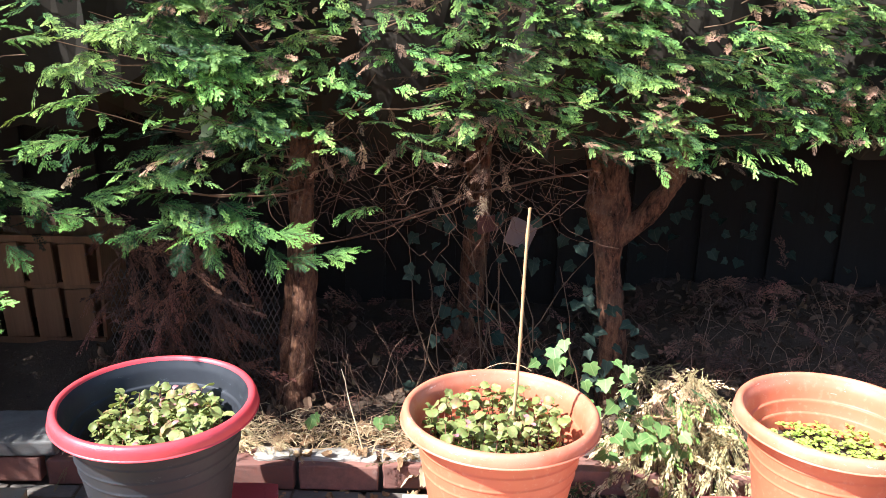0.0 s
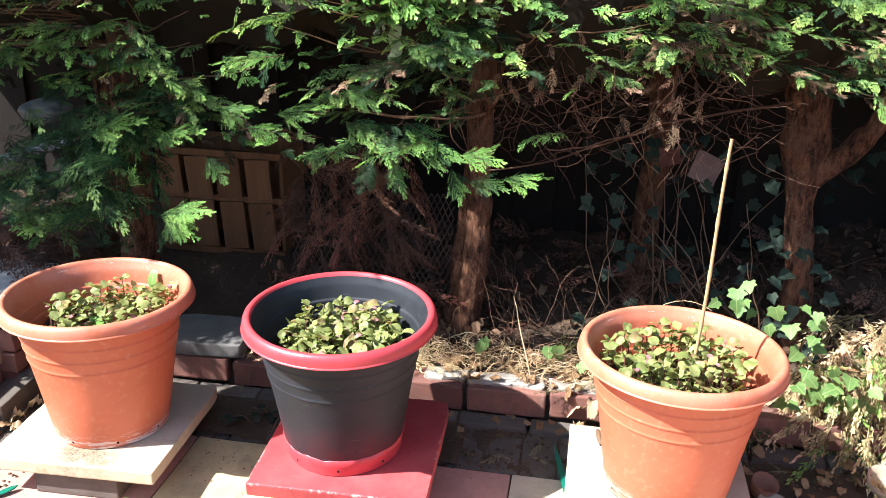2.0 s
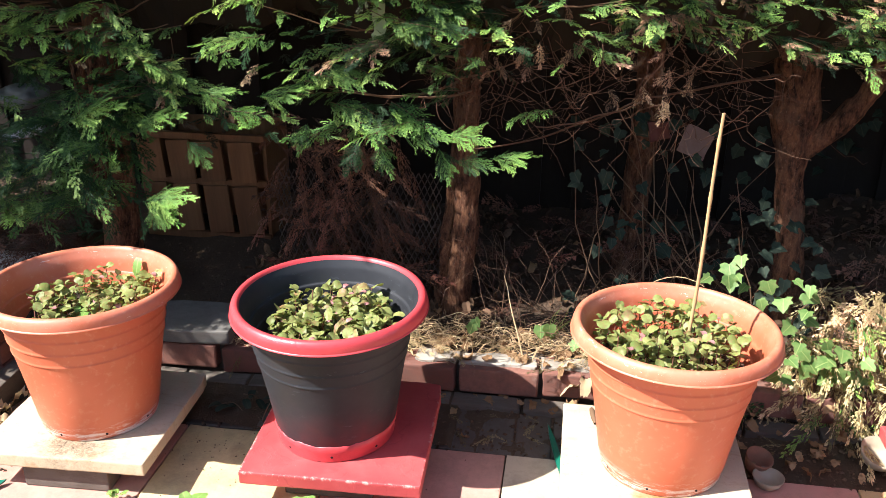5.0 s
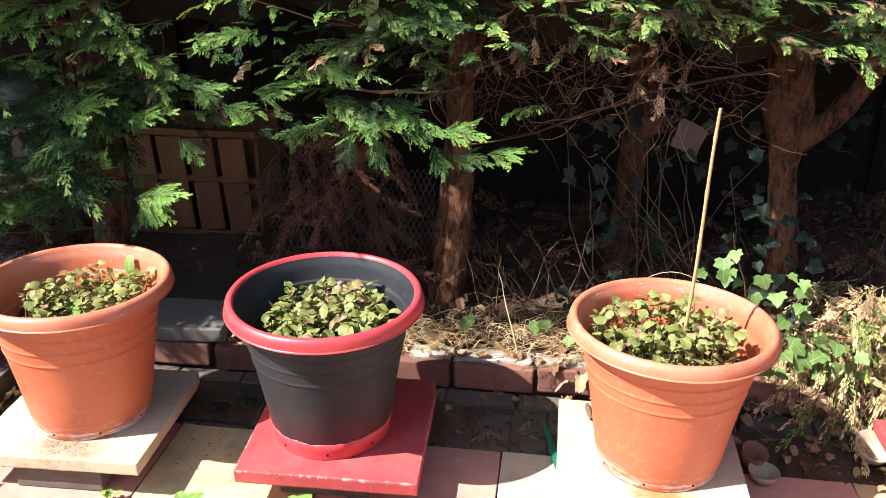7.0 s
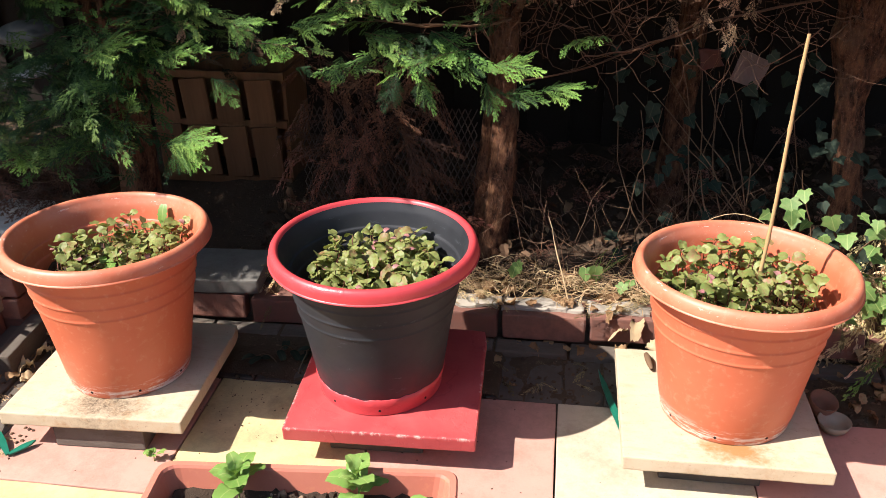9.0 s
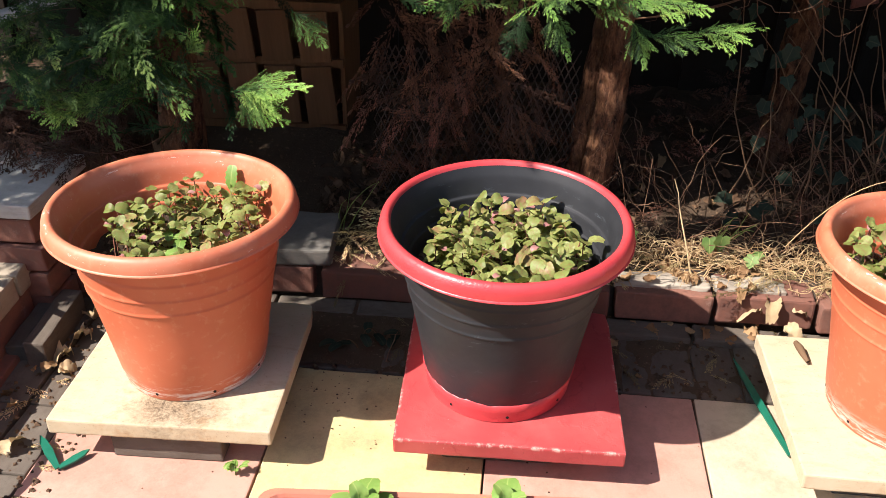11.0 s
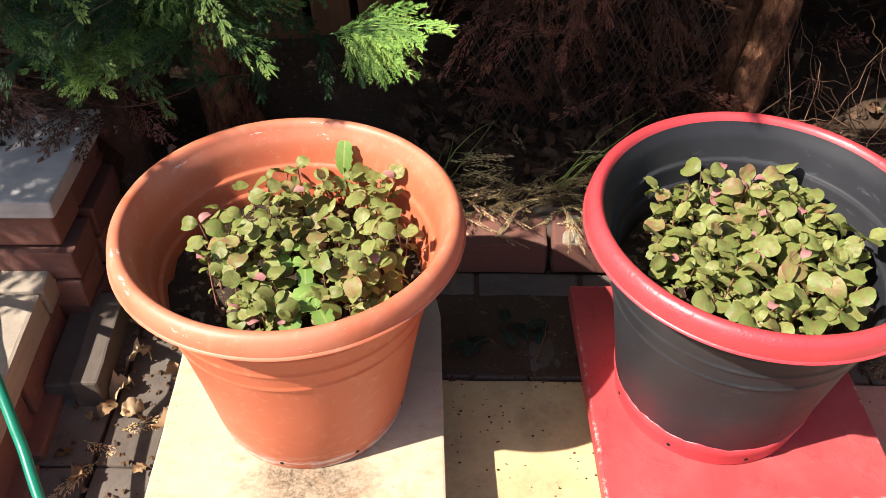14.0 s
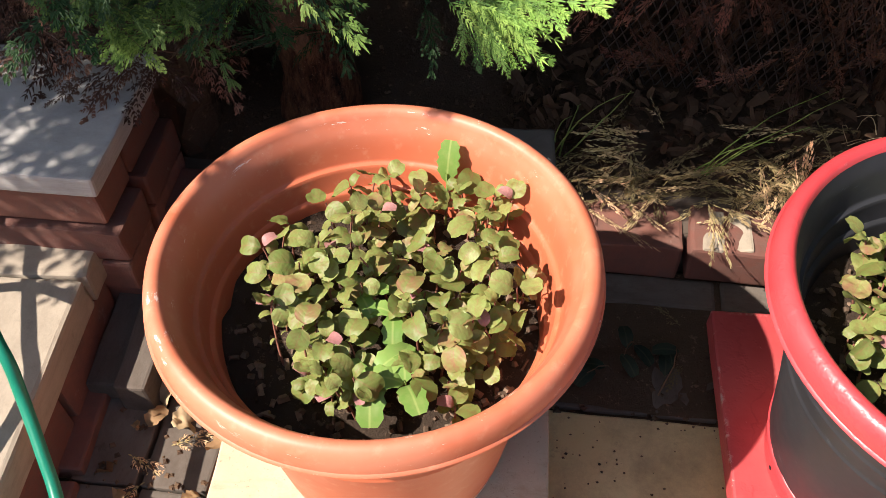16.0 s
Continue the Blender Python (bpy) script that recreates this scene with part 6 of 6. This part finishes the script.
def trough():
    t = root("planter_trough", (-0.727, 1.408, 0.0), 4.5, "terracotta plastic trough planter with young green plants", "planter")
    L, W, H = 0.63, 0.20, 0.155
    bm = bmesh.new()
    rings = []
    for sx, sy, z in ((L - 0.1, W - 0.06, 0), (L - 0.025, W - 0.025, H - 0.03), (L - 0.025, W - 0.025, H - 0.028), (L, W, H - 0.026), (L, W, H - 0.004), (L - 0.006, W - 0.006, H), (L - 0.03, W - 0.03, H), (L - 0.036, W - 0.036, H - 0.006), (L - 0.06, W - 0.06, 0.06)):
        loop = []
        for cx, cy, a0 in ((1, 1, 0), (-1, 1, 90), (-1, -1, 180), (1, -1, 270)):
            for k in range(5):
                a = radians(a0 + 22.5 * k)
                loop.append(bm.verts.new((cx * (sx / 2 - 0.03) + 0.03 * math.cos(a), cy * (sy / 2 - 0.03) + 0.03 * math.sin(a), z)))
        rings.append(loop)
    lip = bmesh.new()
    lips = [[lip.verts.new(v.co) for v in loop] for loop in rings[2:8]]
    for target, loops in ((bm, rings[:3]), (bm, rings[7:]), (lip, lips)):
        for p, q in zip(loops, loops[1:]):
            for i in range(20):
                j = (i + 1) % 20
                target.faces.new((p[i], p[j], q[j], q[i]))
    bm.faces.new(list(reversed(rings[0])))
    bmesh.ops.delete(bm, geom=[v for v in bm.verts if not v.link_faces], context="VERTS")
    for target in (bm, lip):
        bmesh.ops.recalc_face_normals(target, faces=target.faces[:])
    part("body", bm, TROUGH, t)
    part("rim", lip, TROUGH, t)
    rng = random.Random(25)
    bm = bmesh.new()
    grid = [[bm.verts.new((-0.28 + 0.02 * i, -0.078 + 0.0156 * j, 0.1 + 0.014 * noise.noise((i * 0.9, j * 0.9, 4)))) for i in range(29)] for j in range(11)]
    for r, s in zip(grid, grid[1:]):
        for a, b, c, d in zip(r, r[1:], s[1:], s):
            bm.faces.new((a, b, c, d))
    s = part("potting_soil", bm, POT_SOIL)
    smooth(s.data)
    s.matrix_basis = t.matrix_basis.copy()
    tagged(s, "dark lumpy potting soil in the trough", "soil")
    lumps = []
    for i in range(120):
        p = t.matrix_basis @ Vector((rng.uniform(-0.265, 0.265), rng.uniform(-0.07, 0.07), 0.1))
        bm = bmesh.new()
        bmesh.ops.create_icosphere(bm, subdivisions=1, radius=rng.uniform(0.004, 0.013))
        for v in bm.verts:
            v.co *= rng.uniform(0.7, 1.3)
        ob = part("soil_lump", bm, CHIP if i % 3 == 0 else POT_SOIL, s)
        ob.matrix_basis = s.matrix_basis.inverted() @ pose(*p, rng.uniform(0, 90), 0, rng.uniform(0, 360))
    shapes = [leaf_mesh("leaf", 0.062, 0.05, 0.45, 0.3, 0.02, 0.5, 13, 0.12), leaf_mesh("leaf", 0.04, 0.03, 0.5, 0.4, 0.02, 0.6, 11, 0.12)]
    for x, y, n, h in ((-0.135, 0.04, 9, 0.085), (0.115, 0.05, 8, 0.085), (-0.24, -0.04, 5, 0.03), (0.22, -0.03, 6, 0.04), (-0.03, -0.05, 6, 0.04)):
        p = root("young_plant", (t.matrix_basis @ Vector((x, y, 0.1))), rng.uniform(0, 360), "young bright green leafy plant in the trough", "young plant", "plants in the trough")
        put("stem", tubes("stem", [bow((0, 0, -0.01), (0.004, 0, h), 0, 5, 0.003, rng, 0.0025, 0.0016)], 6), LEAF_BASIL, p)
        for i in range(n):
            ob = put("leaf", shapes[0 if i < n * 0.6 else 1], LEAF_BASIL, p)
            ob.matrix_basis = Matrix.Translation((0.004, 0, h * (0.35 + 0.65 * i / n))) @ pose(0, 0, 0, 0, 0, 137.5 * i) @ pose(0, 0, 0, rng.uniform(15, 45) + 40 * (i / n), rng.uniform(-20, 20), 0)


trough()


# ---- debris behind and on the left pier ----
rng = random.Random(26)
heap = []
for i in range(150):
    x, y = rng.uniform(-2.3, -1.72), rng.uniform(2.3, 2.62)
    z = 0.33 if y < 2.38 else 0.3 + rng.uniform(0, 0.12)
    heap.append((rng.choice(MIDDLE), frond_pose((x, y, z + rng.uniform(0, 0.05)), (rng.uniform(-1, 1), rng.uniform(-0.9, 0.4), rng.uniform(-0.3, 0.1)), (0.2, -0.3, 1), rng.uniform(0.5, 1.0)), rng.uniform(0, 0.6)))
tagged(put("dead_brush", spray_mesh("dead_brush", heap), BRUSH), "dead brown conifer brush piled on the pier cap", "dead foliage", kind="stuff")
sticks = [bow((-2.4, 2.42, 0.42), (-1.72, 2.44, 0.37), -0.02, 9, 0.02, rng, 0.007, 0.004), bow((-2.4, 2.5, 0.5), (-1.8, 2.46, 0.44), 0.02, 9, 0.03, rng, 0.006, 0.003)]
for i in range(50):
    x, y, z = rng.uniform(-2.4, -1.75), rng.uniform(2.32, 2.6), rng.uniform(0.33, 0.46)
    a = rng.uniform(0, 6.28)
    sticks.append(bow((x, y, z), (x + 0.25 * math.cos(a), y + 0.1 * math.sin(a), z + rng.uniform(-0.04, 0.06)), 0.01, 7, 0.02, rng, 0.002, 0.0008))
tagged(put("dead_sticks", tubes("dead_sticks", sticks, 6), TWIG), "dead brown sticks lying across the pier cap", "twigs", kind="stuff")
pile = box(0.7, 0.34, 0.3, 0.05, 0.03, 6, 6)
ob = part("soil_bank", pile, SOIL)
ob.matrix_basis = pose(-2.07, 2.56, 0.02)
tagged(ob, "dark earth banked up behind the brick pier", "soil")
pipe = put("grey_pipe", tubes("grey_pipe", [bow((-2.35, 2.5, 0.5), (-1.83, 2.62, 0.66), 0, 8, 0.0, rng, 0.017, 0.017)], 14), PIPE)
tagged(pipe, "short grey plastic pipe lying in the brush", "pipe")

bm = bmesh.new()
bmesh.ops.create_icosphere(bm, subdivisions=4, radius=1.0)
for v in bm.verts:
    d = 1 + 0.18 * noise.noise(v.co * 1.7) + 0.07 * noise.noise(v.co * 5)
    v.co = Vector((v.co.x * 0.1, v.co.y * 0.07, v.co.z * 0.042)) * d
sack = part("plastic_sack", bm, SACK)
smooth(sack.data)
sack.matrix_basis = pose(-1.99, 2.78, 0.725, 0, -6, 0)
tagged(sack, "crumpled pale grey plastic sack lying in the brush", "plastic sack")

# weeds in the shaded gap between two slabs
for x, y in ((-0.99, 2.07), (-0.92, 2.03), (-0.95, 2.12)):
    w = root("weed", (x, y, 0.0), rng.uniform(0, 360), "straggling weed growing in the shaded paving gap", "weed", "weeds in the gap")
    put("stem", tubes("stem", [bow((0, 0, 0), (0.06, 0.01, 0.05), -0.02, 7, 0.005, rng, 0.0015, 0.0008)], 5), BOUGH, w)
    me = leaf_mesh("leaf", 0.04, 0.022, 0.3, 0.2, 0.04, 1, 7)
    for i in range(3):
        ob = put("leaf", me, LEAF_SHADED, w)
        ob.matrix_basis = pose(0.02 + 0.02 * i, 0.004, 0.03 + 0.01 * i, rng.uniform(-10, 20), 0, rng.uniform(0, 360))

w = root("weed", (-1.16, 1.645, 0.0), 0, "tiny bright green weed sprouting from a paving joint", "weed")
me = leaf_mesh("leaf", 0.02, 0.01, 0.3, 0.3, 0.1, 1, 7)
for i in range(9):
    ob = put("leaf", me, LEAF_BASIL, w)
    ob.matrix_basis = pose(rng.uniform(-0.012, 0.012), rng.uniform(-0.012, 0.012), rng.uniform(0.0, 0.035), rng.uniform(0, 60), 0, 40 * i)
put("stem", tubes("stem", [bow((0, 0, -0.003), (0.004, 0, 0.04), 0, 4, 0.002, rng, 0.0012, 0.0008)], 4), LEAF_BASIL, w)
